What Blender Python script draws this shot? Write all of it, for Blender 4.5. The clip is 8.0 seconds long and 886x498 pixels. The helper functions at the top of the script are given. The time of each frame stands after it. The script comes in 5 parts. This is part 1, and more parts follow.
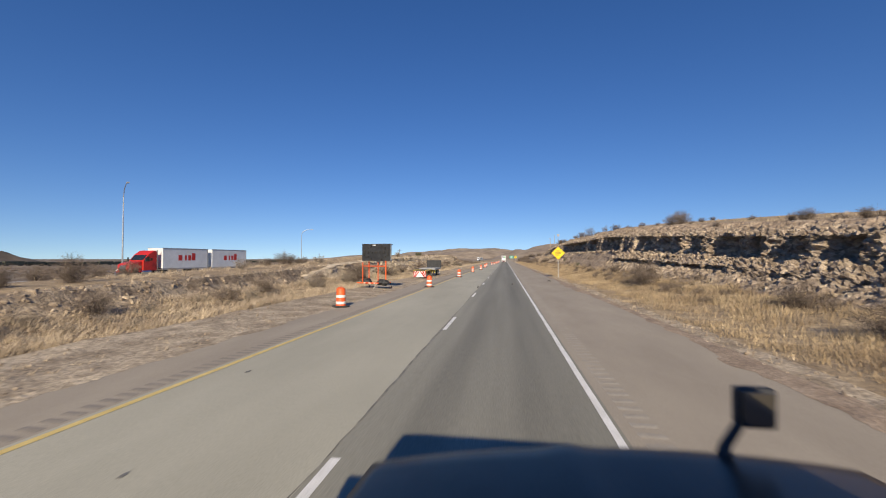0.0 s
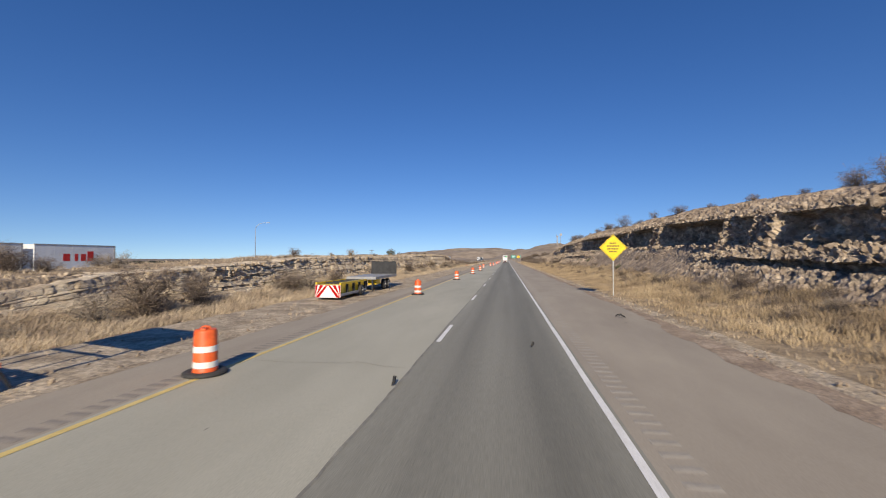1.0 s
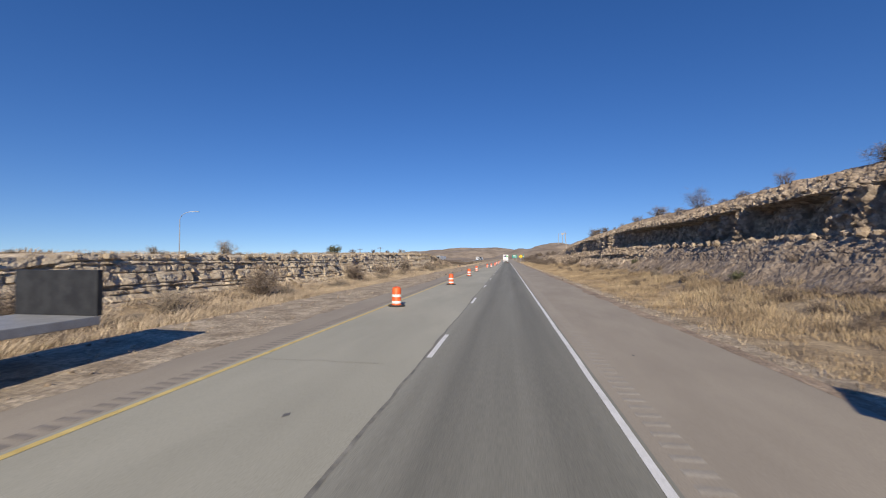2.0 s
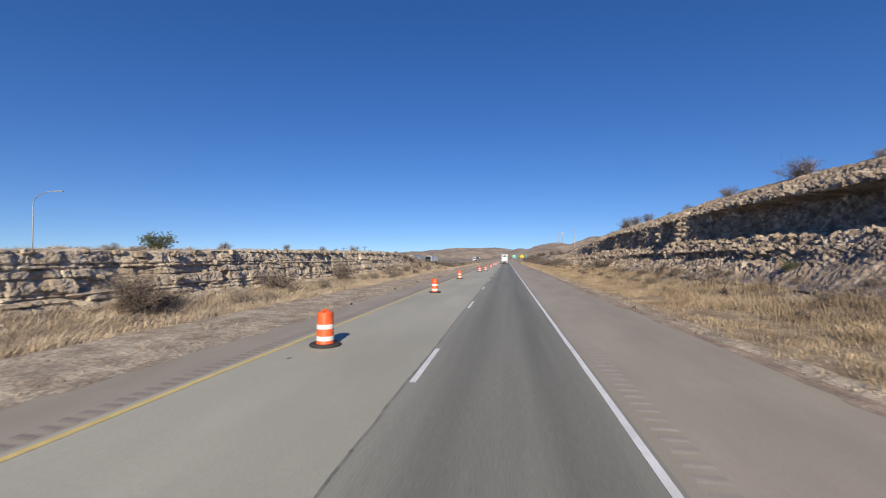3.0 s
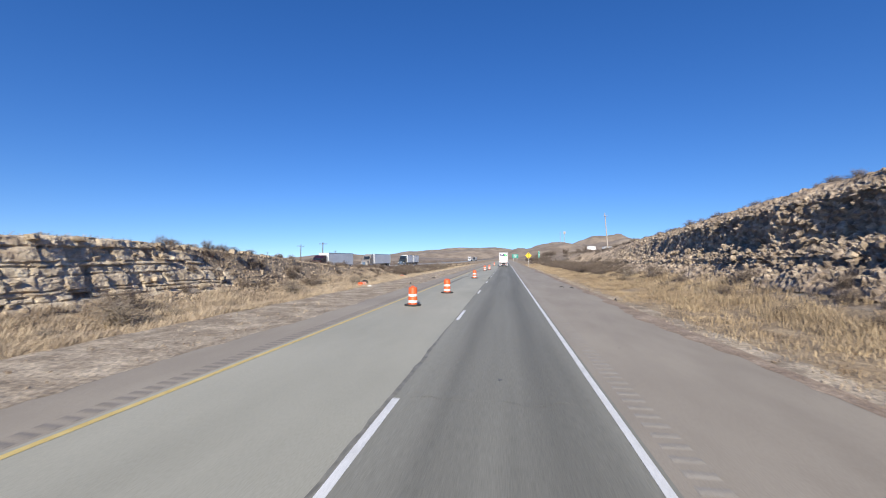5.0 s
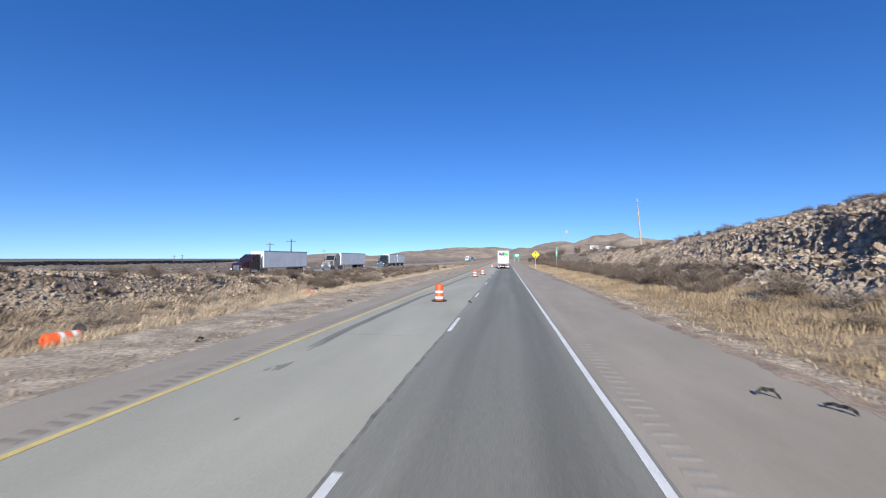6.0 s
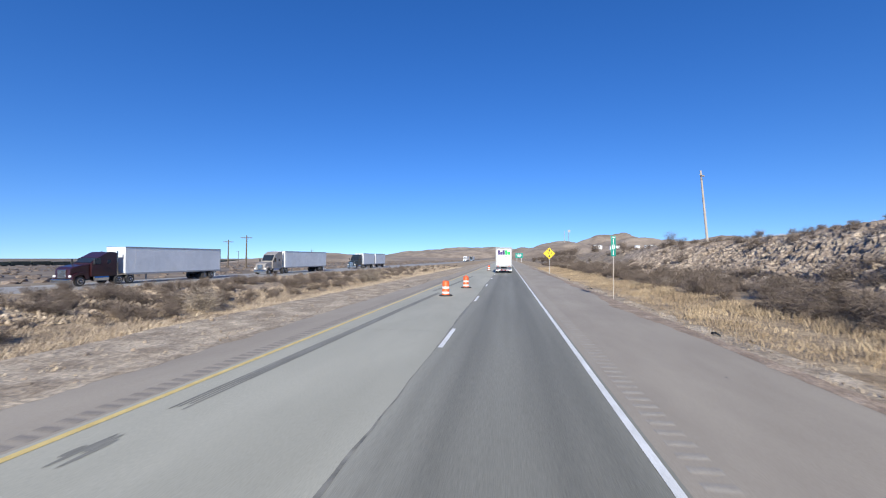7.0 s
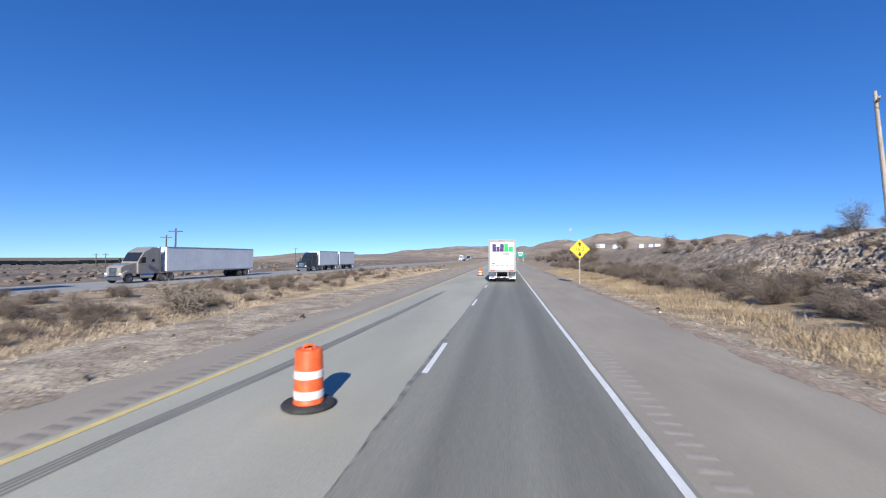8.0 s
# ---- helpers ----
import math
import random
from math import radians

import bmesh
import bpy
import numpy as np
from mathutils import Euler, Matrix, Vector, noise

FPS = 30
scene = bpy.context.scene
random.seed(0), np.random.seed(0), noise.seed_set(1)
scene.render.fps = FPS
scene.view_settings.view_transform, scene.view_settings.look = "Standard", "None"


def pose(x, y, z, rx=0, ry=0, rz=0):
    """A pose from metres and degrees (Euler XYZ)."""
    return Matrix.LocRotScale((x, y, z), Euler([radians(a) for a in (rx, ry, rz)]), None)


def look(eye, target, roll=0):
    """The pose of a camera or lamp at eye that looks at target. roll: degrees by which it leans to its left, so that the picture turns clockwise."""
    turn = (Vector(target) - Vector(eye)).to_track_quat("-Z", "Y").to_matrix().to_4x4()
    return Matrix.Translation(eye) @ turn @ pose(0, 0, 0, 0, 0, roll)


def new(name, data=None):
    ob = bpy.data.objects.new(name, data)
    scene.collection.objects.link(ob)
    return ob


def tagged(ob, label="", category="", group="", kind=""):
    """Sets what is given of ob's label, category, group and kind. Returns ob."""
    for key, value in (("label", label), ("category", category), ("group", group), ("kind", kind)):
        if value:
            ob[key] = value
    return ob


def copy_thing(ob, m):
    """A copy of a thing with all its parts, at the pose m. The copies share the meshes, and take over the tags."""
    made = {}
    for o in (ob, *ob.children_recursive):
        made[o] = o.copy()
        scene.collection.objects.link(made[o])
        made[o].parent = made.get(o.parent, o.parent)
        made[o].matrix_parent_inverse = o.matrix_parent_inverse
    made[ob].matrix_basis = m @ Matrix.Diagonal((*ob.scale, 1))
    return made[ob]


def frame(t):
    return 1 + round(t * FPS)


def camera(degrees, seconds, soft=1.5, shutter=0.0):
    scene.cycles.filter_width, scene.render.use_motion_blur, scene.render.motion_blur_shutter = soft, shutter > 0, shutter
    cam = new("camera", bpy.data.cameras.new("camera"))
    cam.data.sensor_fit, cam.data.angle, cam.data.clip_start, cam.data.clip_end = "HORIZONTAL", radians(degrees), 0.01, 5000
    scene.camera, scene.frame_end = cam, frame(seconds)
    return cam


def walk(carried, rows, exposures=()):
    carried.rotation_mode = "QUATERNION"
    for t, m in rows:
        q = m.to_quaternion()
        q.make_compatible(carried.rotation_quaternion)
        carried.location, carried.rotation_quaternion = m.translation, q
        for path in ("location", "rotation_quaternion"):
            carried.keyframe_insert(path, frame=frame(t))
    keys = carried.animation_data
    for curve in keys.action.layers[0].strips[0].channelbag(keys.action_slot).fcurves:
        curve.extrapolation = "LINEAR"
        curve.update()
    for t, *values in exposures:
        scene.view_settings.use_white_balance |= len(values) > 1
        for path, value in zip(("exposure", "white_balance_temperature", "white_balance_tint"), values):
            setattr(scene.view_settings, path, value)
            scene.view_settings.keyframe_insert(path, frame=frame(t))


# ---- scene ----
FOV = 93.89
cam = camera(FOV, 8.0, soft=1.1, shutter=0.08)
PATH = [
    (0.0, pose(-1.502, 0.00, 2.429, 91.29, -0.08, 8.52)),
    (1.0, pose(-1.570, 26.46, 2.429, 91.26, -0.07, 8.71)),
    (2.5, pose(-1.704, 65.95, 2.429, 91.21, -0.12, 8.80)),
    (3.5, pose(-1.740, 92.34, 2.429, 91.28, -0.08, 8.49)),
    (4.5, pose(-1.689, 118.60, 2.429, 91.26, -0.12, 8.57)),
    (6.0, pose(-1.660, 158.81, 2.429, 91.22, -0.07, 8.67)),
    (7.0, pose(-1.743, 185.71, 2.429, 91.22, -0.08, 8.81)),
    (8.0, pose(-1.833, 212.67, 2.429, 91.09, -0.08, 8.78)),
]
walk(cam, PATH, exposures=[(0.0, -0.05, 7150, 10), (1.0, -0.08, 6900, 10), (2.5, -0.1, 6550, 10), (4.5, 0.17, 6300, 9), (6.0, 0.24, 5950, 8), (8.0, 0.26, 5850, 8)])
# ---- light ----
world = bpy.data.worlds.new("sky")
scene.world = world
world.use_nodes = True
wn = world.node_tree
sky = wn.nodes.new("ShaderNodeTexSky")
sky.sky_type = 'NISHITA'
sky.sun_disc = False
sky.sun_elevation = radians(28)
sky.sun_rotation = radians(174)
sky.altitude = 1300
sky.air_density = 0.9
sky.dust_density = 0.0
sky.ozone_density = 4.0
deep = wn.nodes.new("ShaderNodeHueSaturation")
deep.inputs["Saturation"].default_value = 1.31
deep.inputs["Hue"].default_value = 0.514
even = wn.nodes.new("ShaderNodeGamma")
even.inputs["Gamma"].default_value = 0.85
# the air near the horizon is clear: the lowest, yellowest band of the sky is lifted away
where = wn.nodes.new("ShaderNodeTexCoord")
axes = wn.nodes.new("ShaderNodeSeparateXYZ")
lift = wn.nodes.new("ShaderNodeMath")
lift.operation = 'MULTIPLY_ADD'
lift.inputs[1].default_value = 0.95
lift.inputs[2].default_value = 0.052
back = wn.nodes.new("ShaderNodeCombineXYZ")
wn.links.new(where.outputs["Generated"], axes.inputs[0])
wn.links.new(axes.outputs[0], back.inputs[0])
wn.links.new(axes.outputs[1], back.inputs[1])
wn.links.new(axes.outputs[2], lift.inputs[0])
wn.links.new(lift.outputs[0], back.inputs[2])
wn.links.new(back.outputs[0], sky.inputs[0])
wn.links.new(sky.outputs[0], even.inputs["Color"])
wn.links.new(even.outputs[0], deep.inputs["Color"])
wn.links.new(deep.outputs[0], wn.nodes["Background"].inputs[0])
wn.nodes["Background"].inputs[1].default_value = 0.156

sun_data = bpy.data.lights.new("sun", 'SUN')
sun_data.energy = 5.6
sun_data.angle = radians(0.53)
sun_data.color = (1.0, 0.893, 0.72)
sun = new("sun", sun_data)
sun.matrix_world = look((5.0, -50, 26.8), (0, 0, 0))


# ---- small tools ----
def part(name, bm, material, parent=None, label=""):
    """Links a bmesh as one mesh object under a thing or a part."""
    me = bpy.data.meshes.new(name)
    bm.normal_update()
    bm.to_mesh(me)
    bm.free()
    me.materials.append(material)
    ob = new(name, me)
    ob.parent = parent
    return tagged(ob, label)


def raw(name, verts, faces, materials, parent=None):
    me = bpy.data.meshes.new(name)
    me.from_pydata(verts, [], faces)
    for m in materials:
        me.materials.append(m)
    ob = new(name, me)
    ob.parent = parent
    return ob


def empty(name, label, category, group=""):
    return tagged(new(name), label, category, group)


def box(bm, x0, x1, y0, y1, z0, z1, bevel=0.0):
    r = bmesh.ops.create_cube(bm, size=1.0, matrix=Matrix.LocRotScale(
        ((x0 + x1) / 2, (y0 + y1) / 2, (z0 + z1) / 2), None, (x1 - x0, y1 - y0, z1 - z0)))
    if bevel > 0:
        es = list({e for v in r["verts"] for e in v.link_edges})
        bmesh.ops.bevel(bm, geom=es, offset=bevel, segments=2, affect='EDGES', profile=0.6)
    return bm


def rod(bm, a, b, r0, r1=None, seg=8):
    a, b = Vector(a), Vector(b)
    m = Matrix.Translation((a + b) / 2) @ (b - a).to_track_quat("Z", "Y").to_matrix().to_4x4()
    bmesh.ops.create_cone(bm, cap_ends=True, segments=seg, radius1=r0, radius2=r0 if r1 is None else r1,
                          depth=(b - a).length, matrix=m)
    return bm


def lathe(bm, profile, seg=24):
    """A solid of revolution round z from pairs of radius and height."""
    rings = []
    for r, z in profile:
        rings.append([bm.verts.new((r * math.cos(2 * math.pi * i / seg), r * math.sin(2 * math.pi * i / seg), z)) for i in range(seg)])
    for a, b in zip(rings, rings[1:]):
        for i in range(seg):
            bm.faces.new((a[i], a[(i + 1) % seg], b[(i + 1) % seg], b[i]))
    bm.faces.new(rings[0][::-1])
    bm.faces.new(rings[-1])
    return bm


def extrude_profile(bm, pts, x0, x1, bevel=0.0):
    """A prism along x over a polygon of (y, z)."""
    a = [bm.verts.new((x0, y, z)) for y, z in pts]
    b = [bm.verts.new((x1, y, z)) for y, z in pts]
    n = len(pts)
    fs = [bm.faces.new(a), bm.faces.new(b[::-1])]
    for i in range(n):
        fs.append(bm.faces.new((a[(i + 1) % n], a[i], b[i], b[(i + 1) % n])))
    bmesh.ops.recalc_face_normals(bm, faces=fs)
    if bevel > 0:
        es = [e for e in bm.edges if e.verts[0] in a + b and e.is_valid]
        bmesh.ops.bevel(bm, geom=es, offset=bevel, segments=2, affect='EDGES', profile=0.6)
    return bm


def B():
    return bmesh.new()


def lettering(text, size, material, parent, m, name="lettering"):
    cu = bpy.data.curves.new("text", 'FONT')
    cu.body = text
    cu.size = size
    cu.align_x, cu.align_y = 'CENTER', 'CENTER'
    cu.extrude = 0.002
    tmp = bpy.data.objects.new("text", cu)
    me = bpy.data.meshes.new_from_object(tmp)
    bpy.data.objects.remove(tmp)
    me.materials.clear()
    me.materials.append(material)
    ob = new(name, me)
    ob.parent = parent
    ob.matrix_basis = m
    return ob


# ---- materials ----
def surface(name, c1, c2, scale=3.0, rough=0.85, bump=0.3, fine=40.0, metallic=0.0, c3=None, stretch=(1, 1, 1), island=0.0, obj=0.0, bump_dist=0.02, coat=0.0, detail=3.0, chips=(0, 0)):
    """Two-scale procedural surface in world metres: large blotches c1 to c2, fine grain, optional third tint; chips are broken
    pieces, so many to a metre, that differ in tone by that much."""
    m = bpy.data.materials.new(name)
    m.use_nodes = True
    nt = m.node_tree
    N, L = nt.nodes, nt.links
    bs = N["Principled BSDF"]
    bs.inputs["Roughness"].default_value = rough
    bs.inputs["Metallic"].default_value = metallic
    bs.inputs["Coat Weight"].default_value = coat
    geo = N.new("ShaderNodeNewGeometry")
    mp = N.new("ShaderNodeMapping")
    mp.inputs["Scale"].default_value = stretch
    L.new(geo.outputs["Position"], mp.inputs["Vector"])
    n1 = N.new("ShaderNodeTexNoise")
    n1.inputs["Scale"].default_value = scale
    n1.inputs["Detail"].default_value = 5
    n1.inputs["Roughness"].default_value = 0.62
    n2 = N.new("ShaderNodeTexNoise")
    n2.inputs["Scale"].default_value = fine
    n2.inputs["Detail"].default_value = detail
    n2.inputs["Roughness"].default_value = 0.5 + 0.03 * detail
    for n in (n1, n2):
        L.new(mp.outputs[0], n.inputs["Vector"])
    ramp = N.new("ShaderNodeValToRGB")
    ramp.color_ramp.elements[0].position = 0.36
    ramp.color_ramp.elements[0].color = (*c1, 1)
    ramp.color_ramp.elements[1].position = 0.66
    ramp.color_ramp.elements[1].color = (*c2, 1)
    if c3:
        e = ramp.color_ramp.elements.new(0.52)
        e.color = (*c3, 1)
    L.new(n1.outputs[0], ramp.inputs[0])
    mul = N.new("ShaderNodeMath")
    mul.operation = 'MULTIPLY_ADD'
    mul.inputs[1].default_value = 0.7
    mul.inputs[2].default_value = 0.65
    L.new(n2.outputs[0], mul.inputs[0])
    last = mul.outputs[0]
    for amount, node, out in ((island, geo, "Random Per Island"), (obj, None, "Random")):
        if amount > 0:
            if node is None:
                node = N.new("ShaderNodeObjectInfo")
            k = N.new("ShaderNodeMath")
            k.operation = 'MULTIPLY_ADD'
            k.inputs[1].default_value = amount
            k.inputs[2].default_value = 1 - amount / 2
            L.new(node.outputs[out], k.inputs[0])
            q = N.new("ShaderNodeMath")
            q.operation = 'MULTIPLY'
            L.new(last, q.inputs[0])
            L.new(k.outputs[0], q.inputs[1])
            last = q.outputs[0]
    height = n2.outputs[0]
    if chips[0]:
        vo = N.new("ShaderNodeTexVoronoi")
        vo.inputs["Scale"].default_value = chips[0]
        bend = N.new("ShaderNodeMix")
        bend.data_type = 'VECTOR'
        bend.inputs[0].default_value = 0.12
        L.new(mp.outputs[0], bend.inputs[4])
        L.new(n1.outputs["Color"], bend.inputs[5])
        L.new(bend.outputs[1], vo.inputs["Vector"])
        one = N.new("ShaderNodeSeparateColor")
        L.new(vo.outputs["Color"], one.inputs[0])
        k = N.new("ShaderNodeMath")
        k.operation = 'MULTIPLY_ADD'
        k.inputs[1].default_value = chips[1]
        k.inputs[2].default_value = 1 - chips[1] * 0.5
        L.new(one.outputs[0], k.inputs[0])
        q = N.new("ShaderNodeMath")
        q.operation = 'MULTIPLY'
        L.new(last, q.inputs[0])
        L.new(k.outputs[0], q.inputs[1])
        last = q.outputs[0]
        hm = N.new("ShaderNodeMath")
        hm.operation = 'MULTIPLY_ADD'
        hm.inputs[1].default_value = 0.5
        L.new(one.outputs[1], hm.inputs[0])
        L.new(n2.outputs[0], hm.inputs[2])
        height = hm.outputs[0]
    mix = N.new("ShaderNodeMix")
    mix.data_type = 'RGBA'
    mix.blend_type = 'MULTIPLY'
    mix.inputs[0].default_value = 1.0
    L.new(ramp.outputs[0], mix.inputs[6])
    L.new(last, mix.inputs[7])
    L.new(mix.outputs[2], bs.inputs["Base Color"])
    if bump > 0:
        b = N.new("ShaderNodeBump")
        b.inputs["Strength"].default_value = bump
        b.inputs["Distance"].default_value = bump_dist
        L.new(height, b.inputs["Height"])
        L.new(b.outputs[0], bs.inputs["Normal"])
    return m


def glass(name, tint=(0.02, 0.025, 0.03)):
    m = bpy.data.materials.new(name)
    m.use_nodes = True
    bs = m.node_tree.nodes["Principled BSDF"]
    bs.inputs["Base Color"].default_value = (*tint, 1)
    bs.inputs["Roughness"].default_value = 0.05
    bs.inputs["Specular IOR Level"].default_value = 0.8
    return m


def shade(c, k):
    return tuple(v * k for v in c)


M_LANE_L = surface("concrete_lane", (0.365, 0.350, 0.280), (0.45, 0.432, 0.348), 0.32, 0.8, 0.25, 60, stretch=(1, 0.25, 1))
M_LANE_R = surface("worn_asphalt_lane", (0.190, 0.184, 0.152), (0.240, 0.232, 0.192), 0.9, 0.8, 0.3, 70, stretch=(1.3, 0.05, 1))
def add_tracks(m, stops):
    """Wear across the lane: multiplies the base colour along world x."""
    nt = m.node_tree
    bs = nt.nodes["Principled BSDF"]
    src = bs.inputs["Base Color"].links[0].from_socket
    geo = nt.nodes.new("ShaderNodeNewGeometry")
    sep = nt.nodes.new("ShaderNodeSeparateXYZ")
    nt.links.new(geo.outputs["Position"], sep.inputs[0])
    rg = nt.nodes.new("ShaderNodeMapRange")
    rg.inputs[1].default_value, rg.inputs[2].default_value = stops[0][0], stops[-1][0]
    nt.links.new(sep.outputs[0], rg.inputs[0])
    rp = nt.nodes.new("ShaderNodeValToRGB")
    rp.color_ramp.interpolation = 'EASE'
    els = rp.color_ramp.elements
    span = stops[-1][0] - stops[0][0]
    els[0].color, els[1].color = (*[stops[0][1]] * 3, 1), (*[stops[-1][1]] * 3, 1)
    for x, v in stops[1:-1]:
        els.new((x - stops[0][0]) / span).color = (v, v, v, 1)
    nt.links.new(rg.outputs[0], rp.inputs[0])
    mx = nt.nodes.new("ShaderNodeMix")
    mx.data_type, mx.blend_type = 'RGBA', 'MULTIPLY'
    mx.inputs[0].default_value = 1.0
    nt.links.new(src, mx.inputs[6])
    nt.links.new(rp.outputs[0], mx.inputs[7])
    nt.links.new(mx.outputs[2], bs.inputs["Base Color"])


add_tracks(M_LANE_R, ((-3.7, 1.32), (-3.1, 1.2), (-2.65, 0.92), (-1.95, 1.08), (-1.5, 1.06), (-0.95, 0.86), (-0.5, 0.94), (-0.1, 1.15), (0.2, 1.2)))
M_SHOULDER = surface("asphalt_shoulder", (0.315, 0.272, 0.216), (0.385, 0.336, 0.267), 0.5, 0.85, 0.35, 60, stretch=(1, 0.3, 1))
M_OPP = surface("far_carriageway_asphalt", (0.30, 0.285, 0.265), (0.35, 0.335, 0.31), 0.4, 0.85, 0.2, 30)
M_WHITE = surface("worn_white_paint", (0.70, 0.69, 0.65), (0.85, 0.84, 0.81), 3.0, 0.6, 0.2, 90, stretch=(1, 0.4, 1))
M_YELLOW = surface("worn_yellow_paint", (0.62, 0.46, 0.155), (0.75, 0.585, 0.225), 3.0, 0.6, 0.2, 90)
M_SEAL = surface("crack_sealant", (0.15, 0.143, 0.12), (0.31, 0.295, 0.245), 2.5, 0.7, 0.3, 60)
M_SKID = surface("tyre_rubber_on_road", (0.19, 0.183, 0.155), (0.29, 0.28, 0.235), 2.0, 0.8, 0.2, 60, stretch=(6, 0.15, 1))
# darker than the shoulder: the shade inside the rumble grooves, put into the colour
M_GROOVE_SHADE = surface("rumble_groove_shade", (0.235, 0.207, 0.174), (0.285, 0.252, 0.212), 3.0, 0.9, 0.3, 60)
M_RIDGE = surface("rumble_ridge", (0.33, 0.296, 0.247), (0.385, 0.347, 0.292), 3.0, 0.9, 0.3, 60)
M_GRAVEL = surface("caliche_gravel", (0.27, 0.213, 0.15), (0.56, 0.465, 0.34), 0.9, 0.95, 1.0, 9, c3=(0.41, 0.335, 0.245), bump_dist=0.05, chips=(14, 0.55))
M_DIRT = surface("reddish_roadside_dirt", (0.25, 0.185, 0.135), (0.43, 0.335, 0.25), 1.1, 0.95, 0.9, 14, c3=(0.34, 0.26, 0.19), bump_dist=0.03, chips=(22, 0.5))
M_SOIL = surface("dry_grass_litter", (0.24, 0.176, 0.108), (0.47, 0.363, 0.23), 0.8, 0.95, 0.9, 11, c3=(0.36, 0.272, 0.172), bump_dist=0.06, chips=(9, 0.35))
M_SCREE = surface("scree", (0.20, 0.15, 0.105), (0.43, 0.345, 0.245), 0.9, 0.95, 0.9, 7, c3=(0.33, 0.26, 0.185), bump_dist=0.12, chips=(6, 0.6))
M_TALUS = surface("earthy_talus", (0.20, 0.152, 0.113), (0.42, 0.338, 0.255), 1.6, 0.95, 0.9, 9, c3=(0.29, 0.226, 0.17), bump_dist=0.05, chips=(9, 0.5), stretch=(1, 1, 0.45))
M_PLAIN = surface("desert_scrub", (0.12, 0.093, 0.068), (0.29, 0.23, 0.16), 0.06, 0.95, 0.4, 2.0, c3=(0.19, 0.15, 0.11))
M_HILL = surface("hill_scrub", (0.20, 0.158, 0.122), (0.35, 0.285, 0.22), 0.02, 0.95, 0.0, 0.25)
M_DARKHILL = surface("dark_hill", (0.075, 0.06, 0.05), (0.14, 0.11, 0.085), 0.03, 0.95, 0.0, 0.3)
M_ROCK_L = surface("limestone", (0.30, 0.235, 0.165), (0.54, 0.45, 0.335), 1.2, 0.9, 0.8, 9, c3=(0.43, 0.35, 0.25), obj=0.35, bump_dist=0.06)
M_CLIFF_L = surface("bedded_limestone", (0.44, 0.345, 0.245), (0.74, 0.635, 0.475), 1.1, 0.92, 1.0, 5, c3=(0.56, 0.465, 0.345), bump_dist=0.10, stretch=(1, 1, 1.8), detail=7, chips=(2.2, 0.3))
M_CLIFF_R = surface("weathered_limestone", (0.24, 0.182, 0.13), (0.60, 0.485, 0.35), 1.6, 0.92, 1.0, 4.5, c3=(0.36, 0.288, 0.222), bump_dist=0.16, detail=7, chips=(4.5, 0.75))
M_ROCK_R = surface("broken_limestone", (0.25, 0.192, 0.138), (0.58, 0.47, 0.34), 1.4, 0.9, 0.8, 9, c3=(0.30, 0.24, 0.18), island=0.45, bump_dist=0.06)
M_GRASS = surface("dry_grass", (0.235, 0.172, 0.108), (0.49, 0.38, 0.24), 0.35, 0.8, 0.0, 5, island=0.6)
M_GRASS_G = surface("grey_dry_grass", (0.31, 0.245, 0.18), (0.56, 0.455, 0.325), 0.4, 0.85, 0.0, 5, island=0.6)
M_TWIG = surface("bare_twigs", (0.12, 0.092, 0.073), (0.24, 0.19, 0.15), 1.5, 0.9, 0.0, 12, island=0.6)
M_TWIG_P = surface("pale_twigs", (0.23, 0.19, 0.15), (0.36, 0.305, 0.24), 1.5, 0.9, 0.0, 12, island=0.6)
M_LEAF = surface("dusty_green_leaves", (0.07, 0.08, 0.04), (0.14, 0.14, 0.075), 1.5, 0.8, 0.0, 12, island=0.6)
M_STEM = surface("bush_stem", (0.09, 0.07, 0.055), (0.16, 0.13, 0.10), 3, 0.9, 0.3, 20)
M_ORANGE = surface("orange_plastic", (0.66, 0.095, 0.022), (0.84, 0.15, 0.035), 5, 0.5, 0.05, 60, obj=0.12)
M_REFLECT = surface("white_reflective_sheet", (0.74, 0.74, 0.72), (0.86, 0.86, 0.85), 6, 0.4, 0.05, 80)
M_RUBBER = surface("black_rubber", (0.022, 0.022, 0.023), (0.05, 0.049, 0.047), 6, 0.8, 0.3, 60)
M_STEEL = surface("galvanised_steel", (0.42, 0.43, 0.44), (0.55, 0.56, 0.57), 4, 0.45, 0.1, 50, metallic=0.8)
M_GREY = surface("grey_painted_frame", (0.28, 0.285, 0.29), (0.36, 0.365, 0.37), 3, 0.5, 0.1, 50)
M_TRAILER = surface("white_trailer_panel", (0.74, 0.75, 0.76), (0.82, 0.82, 0.82), 0.8, 0.35, 0.03, 20)
M_TRAILER_G = surface("light_grey_trailer_panel", (0.66, 0.675, 0.68), (0.76, 0.77, 0.77), 0.8, 0.4, 0.05, 20)
M_PURPLE = surface("purple_vinyl", (0.045, 0.02, 0.12), (0.06, 0.03, 0.15), 3, 0.4, 0.0, 20)
M_GREENV = surface("green_vinyl", (0.02, 0.42, 0.09), (0.03, 0.48, 0.12), 3, 0.4, 0.0, 20)
M_RED = surface("red_paint", (0.5, 0.02, 0.015), (0.6, 0.035, 0.025), 3, 0.35, 0.0, 20)
M_MAROON = surface("maroon_paint", (0.026, 0.007, 0.009), (0.042, 0.01, 0.012), 3, 0.3, 0.0, 20, coat=0.4)
M_SILVER = surface("champagne_grey_paint", (0.26, 0.235, 0.21), (0.33, 0.3, 0.27), 3, 0.3, 0.0, 20, coat=0.4)
